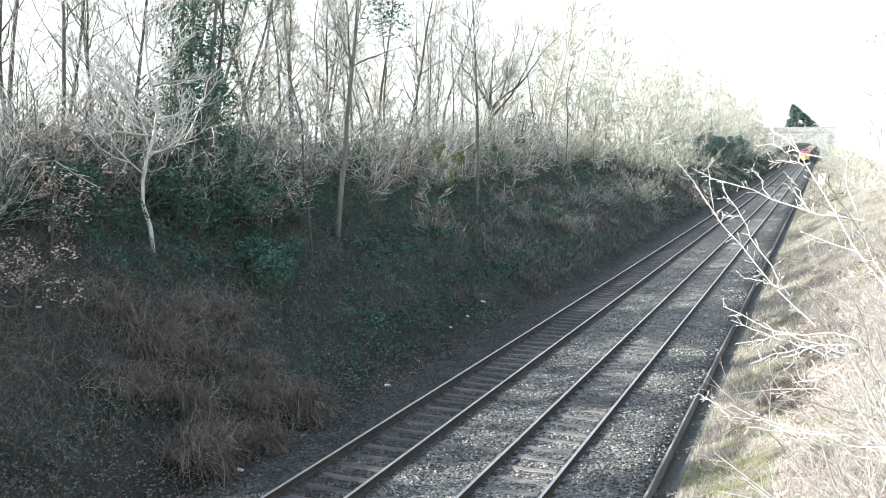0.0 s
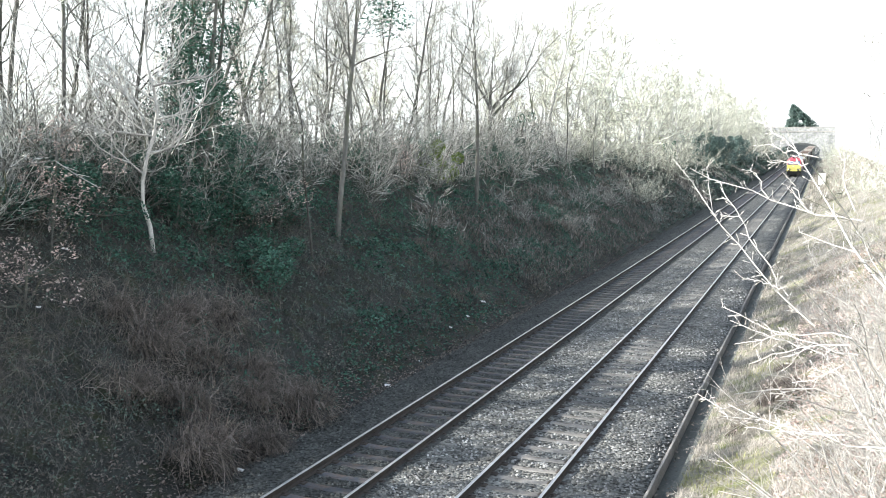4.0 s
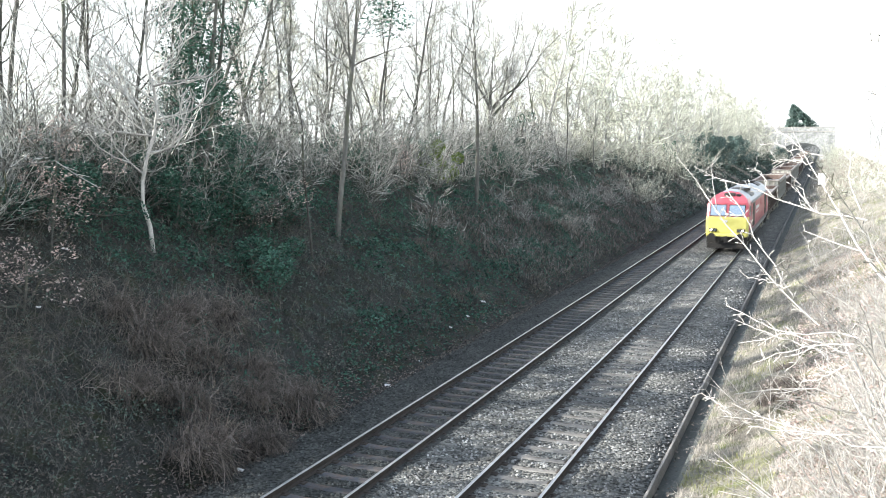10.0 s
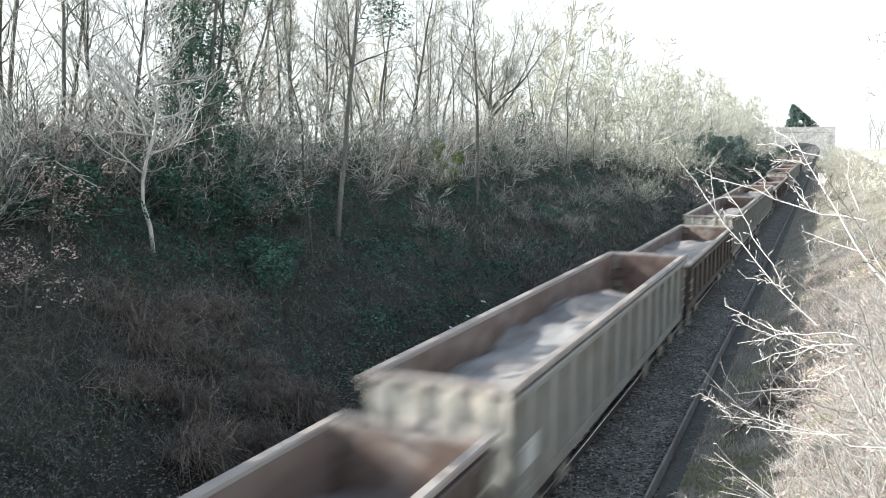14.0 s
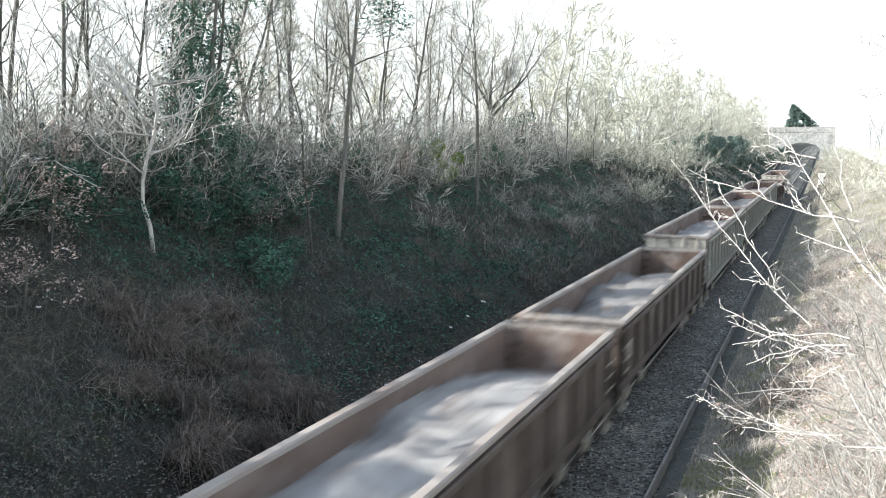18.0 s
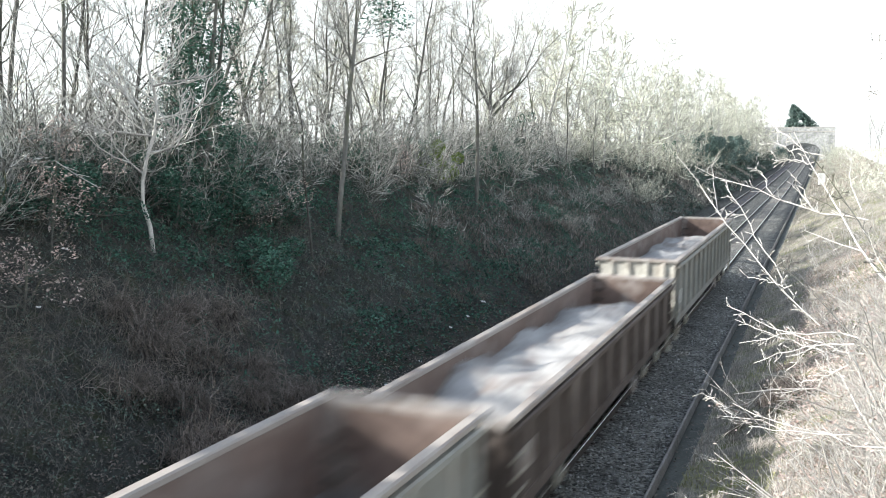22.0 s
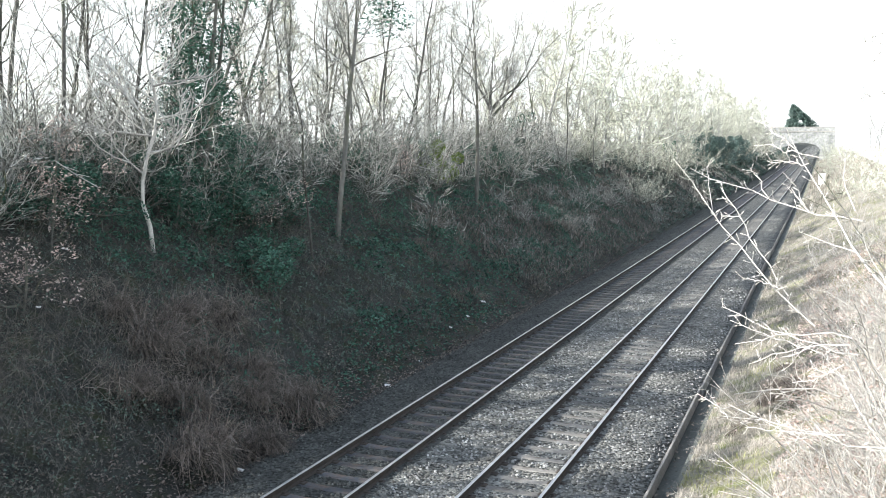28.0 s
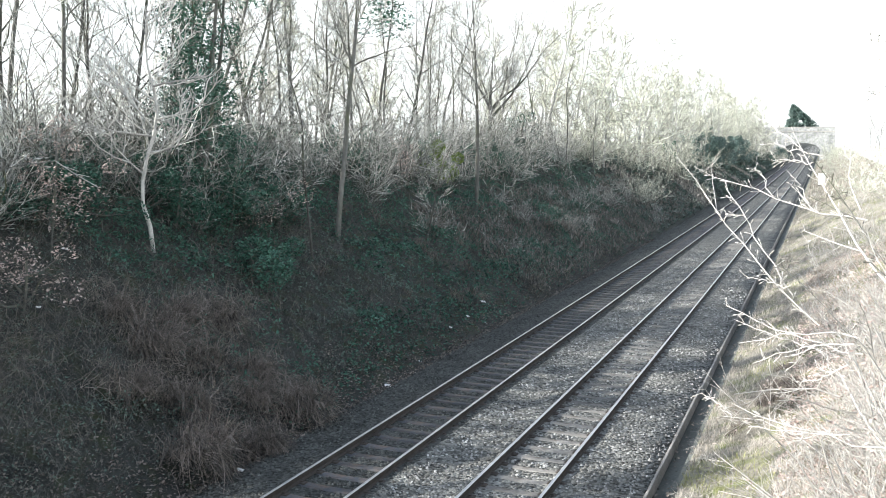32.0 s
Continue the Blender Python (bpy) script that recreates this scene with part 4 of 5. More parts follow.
def leaves(name, pos, size, mat, upright=0.5):
    """Small pointed leaves, each bent along its middle: four corners and a fold."""
    n = len(pos)
    a = rc.uniform(0, 6.283, n)
    tilt = rc.normal(0, upright, n)
    d = np.stack([np.cos(a) * np.cos(tilt), np.sin(a) * np.cos(tilt), np.sin(tilt)], 1)
    up = np.stack([rc.normal(0, 0.5, n), rc.normal(0, 0.5, n), np.ones(n)], 1)
    w = np.cross(d, up)
    w /= np.linalg.norm(w, axis=1)[:, None]
    nrm = np.cross(w, d)
    s = (size * rc.uniform(0.6, 1.3, n))[:, None]
    v = np.stack([pos - d * s, pos + w * s * 0.55 + nrm * s * 0.15, pos + d * s, pos - w * s * 0.55 + nrm * s * 0.15], 1).reshape(-1, 3)
    i = np.arange(n) * 4
    f = np.concatenate([np.stack([i, i + 1, i + 2], 1), np.stack([i, i + 2, i + 3], 1)])
    return mesh_of(name, v.tolist(), f.tolist(), mat)


def blades(name, pos, length, width, mat, droop=0.8, way=None, lift=1.0):
    """Thin strands that rise and bend over: two joined strips."""
    n = len(pos)
    a = rc.uniform(0, 6.283, n) if way is None else way + rc.normal(0, 0.7, n)
    h = np.stack([np.cos(a), np.sin(a), np.zeros(n)], 1)
    w = np.stack([-np.sin(a), np.cos(a), np.zeros(n)], 1) * width * 0.5
    L = (length * rc.uniform(0.5, 1.3, n))[:, None]
    z = np.array([[0, 0, 1.0]])
    dr = np.clip(rc.normal(droop, 0.25, n), 0.05, 1.6)[:, None]
    p1 = pos + (h * 0.3 * dr + z * 0.5 * lift) * L
    p2 = p1 + (h * 0.5 * dr + z * (0.35 * lift - 0.55 * dr * 0.7)) * L
    v = np.stack([pos - w, pos + w, p1 + w * 0.9, p1 - w * 0.9, p2], 1).reshape(-1, 3)
    i = np.arange(n) * 5
    f4 = np.stack([i, i + 1, i + 2, i + 3], 1).tolist()
    f3 = np.stack([i + 3, i + 2, i + 4], 1).tolist()
    return mesh_of(name, v.tolist(), f4 + f3, mat)


def stuff(name, me, label, category):
    return tagged(new(name, me), label, category, kind="stuff")


# left bank: scatter points, then share them out by patches of ivy, bramble and dead growth
def bank_points(n, y0, y1, power, x0=-23.5, x1=-12.0):
    y = y0 + (y1 - y0) * rc.rand(n) ** power
    x = rc.uniform(x0, x1, n)
    return x, y


def heap(x, y):
    """Mounds of the undergrowth above the ground."""
    return 0.15 + 1.5 * max(0.0, noise.noise((x * 0.42, y * 0.36, 31.0)) + 0.1) + 0.55 * abs(noise.noise((x * 1.1, y * 1.0, 3.0)))


x, y = bank_points(130000, 9, 75, 1.5, -25.0)
g = ground_many(x, y)
hp = np.array([heap(a, b) for a, b in zip(x, y)])
mask = patch(x, y, 0.16, 51.0) + 0.5 * patch(x, y, 0.6, 5.0) + 0.30 * np.exp(-((x + 18.5) / 2.2) ** 2 - ((y - 25) / 6) ** 2) + 0.45 * np.exp(-((x + 18.0) / 3.0) ** 2) * (y > 42)
brown = (x > -17.2) & (y > 16.2) & (y < 23.8)     # the dead bracken at the foot
fade = np.clip((-11.8 - x) / 1.4, 0.05, 1)
keep = rc.rand(len(x)) < fade * np.where(y < 17, 0.6, 1.0)
iv = keep & (mask + 0.18 * (y > 19) - 0.35 * ((y < 18) & (x > -16.5)) > 0.0) & ~(brown & (x < -13.4) & (rc.rand(len(x)) < 0.75))
br = keep & ~(mask + 0.18 * (y > 19) - 0.35 * ((y < 18) & (x > -16.5)) > 0.0) & (rc.rand(len(x)) < 0.9) & ~(brown & (x < -13.4) & (rc.rand(len(x)) < 0.6))
pos = np.stack([x, y, g + hp * fade * rc.uniform(0.3, 1.0, len(x)) ** 0.5], 1)
stuff("ivy", leaves("ivy", pos[iv], np.interp(y[iv], (12, 24), (0.042, 0.066)), M["ivy"]), "dark green ivy spread over the bank", "ivy")
stuff("bramble", leaves("bramble", pos[br], np.interp(y[br], (12, 24), (0.034, 0.05)), M["bramble"]), "dull green bramble leaves on the bank", "bramble")
x, y = bank_points(26000, 75, 290, 1.2)
mask = patch(x, y, 0.10, 51.0)
pos = np.stack([x, y, ground_many(x, y) + rc.uniform(0.1, 0.7, len(x))], 1)
iv = mask > -0.1
# lighter bramble leaf colour imitates the glare over the distant ivy
stuff("far_ivy", leaves("far_ivy", pos[iv], 0.10 + 0.0009 * y[iv], M["bramble"]), "ivy on the distant bank, leaf colour paled for glare", "ivy")
stuff("far_dead_growth", blades("far_dead_growth", pos[~iv], np.full((~iv).sum(), 0.8), 0.035, M["straw"]), "pale dead grass on the distant bank", "grass")

# arching bramble and dead stems over the near bank
x, y = bank_points(6000, 9, 80, 1.4, x1=-14.2)
pos = np.stack([x, y, ground_many(x, y) + rc.uniform(0, 0.35, len(x))], 1)
stuff("dead_stems", blades("dead_stems", pos, rc.uniform(0.7, 1.6, len(x)), 0.012, M["twig_dark"], 1.3, None, 0.6), "thin dead stems arching over the bank", "stems")
x, y = bank_points(2200, 12, 90, 1.2, x1=-13.2)
pos = np.stack([x, y, ground_many(x, y) + rc.uniform(0, 0.4, len(x))], 1)
stuff("pale_stems", blades("pale_stems", pos, rc.uniform(0.4, 1.1, len(x)), 0.009, M["twig_dark"], 1.2, None, 0.7), "pale dry stalks standing on the bank", "stems")


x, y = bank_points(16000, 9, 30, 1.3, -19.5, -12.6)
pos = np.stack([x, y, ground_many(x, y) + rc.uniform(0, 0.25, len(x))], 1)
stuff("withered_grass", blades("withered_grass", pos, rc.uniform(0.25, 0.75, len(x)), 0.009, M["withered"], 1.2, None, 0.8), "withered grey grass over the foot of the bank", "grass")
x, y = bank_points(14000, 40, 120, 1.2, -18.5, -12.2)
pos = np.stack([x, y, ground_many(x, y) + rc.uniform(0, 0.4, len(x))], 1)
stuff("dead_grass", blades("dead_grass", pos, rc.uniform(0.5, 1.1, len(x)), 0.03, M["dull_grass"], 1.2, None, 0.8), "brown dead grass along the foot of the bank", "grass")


# tussocks of dead bracken: each one a cap of drooping strands
def tussocks(name, spots, count, mat, label, length=0.8, width=0.013):
    ps, ways, tall = [], [], []
    for x, y, s in spots:
        for _ in range(count):
            a, q = rc.uniform(0, 6.283), rc.rand() ** 0.7 * 0.45 * s
            px, py = x + math.cos(a) * q, y + math.sin(a) * q
            ps.append((px, py, ground_z(px, py) + 0.25 * s + heap(px, py) * 0.5))
            ways.append(-0.35 + rc.normal(0, 1.5))
            tall.append(length * s)
    return stuff(name, blades(name, np.array(ps), np.array(tall), width, mat, 1.25, np.array(ways), 0.8), label, "bracken")


# heaps of dead bracken at the foot: domes of long strands that fall outwards and down the slope
HEAPS = ((-12.3, 15.3, 0.95), (-11.95, 17.2, 0.62), (-12.25, 19.6, 0.8), (-13.6, 19.3, 0.62), (-13.5, 16.4, 0.7), (-15.0, 17.2, 0.8), (-14.3, 15.5, 0.6), (-15.6, 18.8, 0.75),
         (-15.2, 20.4, 0.6), (-12.9, 18.3, 0.6), (-14.3, 18.2, 0.55), (-16.4, 17.6, 0.6))


def domes(name, heaps, per, mat, label):
    """Each strand leaves the dome near its crown and drops in three bends."""
    v, f = [], []
    for hx, hy, R in heaps:
        top = ground_z(hx, hy) + R * 0.85
        tufts = [(rc.uniform(0, 6.283), rc.rand() ** 0.6 * R * 0.75) for _ in range(17)]
        lean = rc.normal(0, 0.9, 17)
        for k in range(per):
            ta, tq = tufts[k % 17]
            a = ta + lean[k % 17] + rc.normal(0, 0.4)
            x0, y0 = hx + math.cos(ta) * tq + rc.normal(0, 0.06), hy + math.sin(ta) * tq + rc.normal(0, 0.06)
            z0 = top - 0.75 * tq * tq / R + 0.14 * R * lean[k % 17] + rc.normal(0, 0.04)
            d = np.array((math.cos(a) + 0.75, math.sin(a) + 0.25, 0.0))
            d /= max(0.3, np.linalg.norm(d))
            w = np.array((-d[1], d[0], 0.0)) * rc.uniform(0.005, 0.013)
            L = R * rc.uniform(0.22, 0.8)
            up = rc.normal(0.1, 0.28)
            o = len(v)
            p = np.array((x0, y0, z0))
            for step, (out, drop) in enumerate(((0, 0), (0.38, up), (0.36, up - 0.3), (0.2, -0.28))):
                p = p + (d * out + np.array((rc.normal(0, 0.17), rc.normal(0, 0.17), drop + rc.normal(0, 0.13)))) * L
                p[2] = max(p[2], ground_z(p[0], p[1]) + 0.03)
                v += [tuple(p - w * (1 - 0.25 * step)), tuple(p + w * (1 - 0.25 * step))]
            f += [(o, o + 1, o + 3, o + 2), (o + 2, o + 3, o + 5, o + 4), (o + 4, o + 5, o + 7, o + 6)]
    return stuff(name, mesh_of(name, v, f, mat), label, "bracken")


domes("dead_bracken", HEAPS, 900, M["bracken"], "brown dead bracken heaped over the foot of the bank")
sp = [(rc.uniform(-19, -13), rc.uniform(24, 95), rc.uniform(0.4, 0.9)) for _ in range(80)]
tussocks("dry_tussocks", sp, 80, M["bracken"], "dry brown tussocks scattered on the bank")
sp = [(rc.uniform(-16.5, -13.8), 62 + rc.uniform(-8, 10), rc.uniform(0.5, 0.8)) for _ in range(6)] + [(-14.6 + rc.normal(0, 0.3), 55 + rc.normal(0, 1.2), 0.7) for _ in range(8)]
tussocks("pale_tussocks", sp, 60, M["straw"], "pale dry grass tufts by the line")


# evergreen growth: ivy-clad trees, laurels, the distant conifer
def leaf_mass(name, label, category, blobs, per, size, mat, m, trunk_h=0.0, girth=0.12):
    """Leaves gathered in many uneven clumps round a trunk. blobs: (x, y, z, radius)."""
    t = thing(name, label, category, m=m)
    if trunk_h:
        wd = Tubes()
        wd.add(path(random.Random(3), Vector((0, 0, -0.4)), Vector((0, 0, 1)), trunk_h, 8, 0.04, 0.05), girth, 0.03, 7)
        for bx, by, bz, r in blobs[::2]:
            s0 = Vector((0, 0, max(0.3, bz - 0.6)))
            wd.add([s0, s0.lerp(Vector((bx, by, bz)), 0.5) + Vector((0, 0, -0.1)), Vector((bx, by, bz))], 0.04, 0.012, 4)
        part("trunk", wd.mesh("trunk", M["bark"]), None, t)
    pts = []
    for bx, by, bz, r in blobs:
        d = rc.normal(0, 1, (per, 3))
        d /= np.linalg.norm(d, axis=1)[:, None]
        pts.append(np.array([[bx, by, bz]]) + d * (r * rc.uniform(0.55, 1.08, per) ** 0.7)[:, None] * np.array([[1, 1, 0.85]]))
    pts = np.concatenate(pts)
    part("crown", leaves("crown", pts, np.full(len(pts), size), mat), None, t)
    return t


def column(n, h0, h1, spread_, r0, r1, seed):
    r = random.Random(seed)
    out = []
    for k in range(n):
        u = k / (n - 1)
        out.append((r.gauss(0, spread_), r.gauss(0, spread_), h0 + (h1 - h0) * u, r0 + (r1 - r0) * u + r.uniform(-0.1, 0.15)))
    return out


# entries with y below 18 stand out of view, added to shade the line
for k, (x, y, h, s) in enumerate(((-21.2, 27.0, 8.6, 0.6), (-22.0, 28.6, 7.0, 0.6), (-20.2, 25.8, 4.6, 0.6), (-23.0, 70, 3.2, 0.7), (-22.5, 11.5, 3.4, 0.9), (-22, 2, 8, 1.0), (-22.8, -3, 8, 1.0), (-26, 3, 8.5, 1.1), (-24.8, -6, 8, 1.1), (-25.5, -1, 8.5, 1.1), (-22, -8, 8, 1.0), (-25, 6.8, 8.2, 0.9), (-24.4, 13.8, 12, 0.9), (-26.6, 16.0, 12, 0.9))):
    leaf_mass("ivy_clad_tree", "tree smothered in dark green ivy; those out of view only cast shade", "tree", column(26 if h > 6 else 14, 0.6, h, s, 0.85, 0.5, k), 240 if y > 18 else 110, 0.065 if y > 18 else 0.13, M["ivy"], stand(x, y), h + 1.5)
# added casters: leafy heads above the view that shade the tracks
for k, y in enumerate((20.5, 26, 34, 43, 55)):
    leaf_mass("ivy_topped_tree", "tall tree added to shade the line, its ivy head above view", "tree", column(12, 9.0, 13.5, 1.0, 1.1, 0.7, 240 + k), 150, 0.13, M["ivy"], stand(-28.3 - 1.4 * (k % 2), y), 14.5)
for k, (x, y, h, mat) in enumerate(((-21.3, 124, 2.4, "laurel"), (-20.4, 47, 2.2, "laurel"), (-18.6, 118, 3.2, "ivy"))):
    leaf_mass("evergreen_shrub", "bright green laurel shrub" if mat == "laurel" else "rounded dark evergreen shrub", "shrub", column(9, 0.5, h, 0.9, 0.55, 0.4, 40 + k), 300, 0.07, M[mat], stand(x, y))
for k, (x, y) in enumerate(((-17.5, 150), (-16.5, 163), (-17.2, 177), (-16.6, 192), (-19.5, 160))):
    leaf_mass("evergreen_tree", "dark evergreen tree on the distant bank", "tree", column(20, 0.6, 5.0, 1.5, 0.9, 0.7, 60 + k), 300, 0.13, M["conifer"], stand(x, y), 5.0, 0.2)

# ivy-covered thorn bushes filling the crest behind the pale trees
for k in range(30):
    y = 15 + 50 * (k / 29) ** 1.15
    x = -21.2 - 2.4 * rt.random() - (0.8 if k % 3 else 0)
    h = rt.uniform(0.7, 1.5)
    leaf_mass("ivy_clad_bush", "thorn bush overgrown with dark green ivy", "bush", column(8, 0.1, h, 0.95, 0.7, 0.45, 140 + k), 230, 0.075, M["ivy"] if k % 4 else M["bramble"], stand(x, y), h, 0.05)
for k, (x, y, h) in enumerate(((-19.6, 23.6, 2.2), (-19.2, 26.0, 1.9), (-18.9, 28.6, 1.7), (-20.2, 20.0, 1.5), (-17.2, 24.3, 1.1))):
    leaf_mass("ivy_clad_bush", "thorn bush overgrown with dark green ivy", "bush", column(9, 0.2, h, 0.9, 0.7, 0.4, 180 + k), 300, 0.062, M["ivy"], stand(x, y), h, 0.05)

# bronze withered leaves caught on the shrubs
for k, (x, y, z, s) in enumerate(((-19.0, 17.8, 1.7, 1.1), (-18.2, 26.8, 1.6, 0.9), (-20.0, 18.8, 2.1, 1.0), (-19.5, 40.5, 2.0, 0.9), (-17.2, 15.2, 1.2, 0.7))):
    leaf_mass("beech_sapling", "small sapling holding withered brown leaves", "sapling", column(8, z * 0.5, z * 1.4, s * 0.6, 0.5, 0.4, 80 + k), 90, 0.045, M["oakleaf"], stand(x, y), z * 1.5, 0.03)

# brown leaf litter along the foot of the bank and in the cess
n = 22000
y = 9 + 60 * rc.rand(n) ** 1.6
x = -11.6 - np.abs(rc.normal(0, 1.5, n))
x[: n // 20] = rc.uniform(-2.9, -2.1, n // 20)
z = np.maximum(ground_many(x, y), np.array([rise(b) for b in y]) + np.interp(x, BX, BZ, left=-9)) + rc.rand(n) * 0.05
stuff("leaf_litter", leaves("leaf_litter", np.stack([x, y, z + 0.02], 1), np.full(n, 0.045), M["bracken"], 0.4), "dead brown leaves along the foot of the bank", "leaves")


# tangles of curling bramble canes over the bank
def tangle(seed, canes):
    r, tb = random.Random(seed), Tubes()
    for _ in range(canes):
        p = Vector((r.gauss(0, 0.8), r.gauss(0, 0.8), 0.1))
        tb.add(path(r, p, Vector((r.gauss(0, 0.7), r.gauss(0, 0.7), 0.7)), r.uniform(0.6, 1.6), 6, 0.36, -0.14), 0.0042, 0.002, 3)
    return tb


TANGLES = []
for k in range(4):
    t = thing("bramble_tangle", "tangled bare bramble canes on the bank", "bramble", "bramble tangles", m=stand(-15.5 - k, 14 + 3 * k))
    part("cane_mass", tangle(300 + k, 30).mesh("cane_mass", M["twig_dark"]), None, t)["kind"] = "stuff"
    TANGLES.append(t)
CURLS = []
for k in range(3):
    t = thing("bracken_clump", "curled brown dead bracken fronds", "bracken", "dead bracken clumps", m=stand(-14.2 - 0.6 * k, 15 + 3 * k, 0, 0, -0.5))
    r, tb = random.Random(330 + k), Tubes()
    for _ in range(55):
        p = Vector((r.gauss(0, 0.38), r.gauss(0, 0.38), r.uniform(0.0, 0.3)))
        tb.add(path(r, p, Vector((r.gauss(0.2, 0.6), r.gauss(0, 0.6), 0.9)), r.uniform(0.4, 1.0), 5, 0.4, -0.22), 0.0075, 0.003, 3)
    part("frond_mass", tb.mesh("frond_mass", M["frond"]), None, t)["kind"] = "stuff"
    CURLS.append(t)
for k in range(60):
    hx, hy, hr = HEAPS[k % 12]
    sized(copy_thing(CURLS[k % 3], stand(hx + rt.gauss(0, 0.3), hy + rt.gauss(0, 0.3), rt.uniform(0, 360), rt.uniform(-15, 15), -0.7 * hr)), rt.uniform(0.5, 0.9))
for k in range(24):
    sized(copy_thing(TANGLES[k % 4], stand(rt.uniform(-18.5, -14.4), rt.uniform(10.5, 17), rt.uniform(0, 360), 0, -0.35)), rt.uniform(0.6, 1.0))
for k in range(80):
    y = 10.5 + 60 * rt.random() ** 1.6
    x = rt.uniform(-20.5, -13.6)
    sized(copy_thing(TANGLES[rt.randrange(4)], stand(x, y, rt.uniform(0, 360), 0, -0.25)), rt.uniform(0.6, 1.2))
# ---- right bank: dry grass, hawthorn ----
n = 36000
y = 10 + 95 * rc.rand(n) ** 2.0
x = -2.42 + rc.rand(n) ** 1.6 * 6.2
g = ground_many(x, y)
green = patch(x, y, 0.45, 77.0) + 0.5 * np.exp(-((x + 1.5) / 0.6) ** 2 - ((y - 17.5) / 2.2) ** 2) > 0.3
keep = (x < -0.5) | (y > 32) | (rc.rand(n) < 0.35)
x, y, g, green = x[keep], y[keep], g[keep], green[keep]
pos = np.stack([x, y, g], 1)
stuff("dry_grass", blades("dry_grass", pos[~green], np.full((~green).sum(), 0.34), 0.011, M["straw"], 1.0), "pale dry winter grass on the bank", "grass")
stuff("green_grass", blades("green_grass", pos[green], np.full(green.sum(), 0.24), 0.012, M["grass"], 0.9), "short green grass among dry tufts", "grass")
y = 95 + 190 * rc.rand(9000)
x = -2.0 + rc.rand(9000) * 9
stuff("far_grass", blades("far_grass", np.stack([x, y, ground_many(x, y)], 1), np.full(9000, 0.8), 0.06, M["straw"], 1.0), "pale dry grass along the distant bank", "grass")
n = 42000
y = 9 + 40 * rc.rand(n) ** 1.8
x = -0.6 + rc.rand(n) * 4.8
stuff("fallen_leaves", leaves("fallen_leaves", np.stack([x, y, ground_many(x, y) + rc.rand(n) * 0.12], 1), np.full(n, 0.045), M["oakleaf"]), "withered pinkish brown leaves on the bank", "leaves")

sp = [(rc.uniform(-1.9, 1.5), 13 + 50 * rc.rand() ** 1.7, rc.uniform(0.35, 0.7)) for _ in range(60)]
tussocks("grass_tussocks", sp, 110, M["straw"], "pale dry grass tussocks on the sunny bank", 0.55, 0.012)
sp = [(rc.normal(-1.0, 0.3), rc.normal(23.5, 1.2), rc.uniform(0.4, 0.7)) for _ in range(16)]
tussocks("brown_tussocks", sp, 130, M["bracken"], "brown dead tussock on the sunny bank", 0.6, 0.012)

# hawthorn thicket along the bank
THICKET = []
for k in range(4):
    wood, fine = shrub(70 + k, 2.6 + 0.3 * k, 9, 10, 0.0055, 0.6)
    t = thing("hawthorn_bush", "tangled pale hawthorn bush on the sunny bank", "bush", "hawthorn thicket", m=stand(2.2 + 0.4 * k, 13 + 4 * k))
    part("stem", wood.mesh("stem", M["twig_near"]), None, t)
    part("twig_crown", fine.mesh("twig_crown", M["twig_near"]), None, t)
    lp = np.array(fine.v)[:: 19] + rc.normal(0, 0.03, (len(fine.v[::19]), 3))
    part("withered_leaf", leaves("withered_leaf", lp, np.full(len(lp), 0.04), M["oakleaf"]), None, t)["kind"] = "stuff"
    THICKET.append(t)
for k in range(80):
    y = 10.5 + 72 * rt.random() ** 1.8
    x = rt.uniform(0.5, 3.4) if y < 27 else rt.uniform(-0.2, 6.5)
    sized(copy_thing(THICKET[rt.randrange(4)], stand(x, y, rt.uniform(0, 360), rt.uniform(-10, 10))), rt.uniform(0.45, 0.85))
spots = [(rt.uniform(0.0, 22), rt.uniform(75, 300)) for _ in range(130)]
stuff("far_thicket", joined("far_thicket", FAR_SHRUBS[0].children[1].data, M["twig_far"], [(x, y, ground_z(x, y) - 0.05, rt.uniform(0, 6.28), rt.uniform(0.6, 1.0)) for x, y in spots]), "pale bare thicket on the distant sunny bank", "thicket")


for k in range(34):
    y = 11 + 14 * rt.random()
    sized(copy_thing(THICKET[rt.randrange(4)], stand(rt.uniform(0.6, 3.4) + 0.02 * y, y, rt.uniform(0, 360), rt.uniform(-14, 14))), rt.uniform(0.75, 1.25))


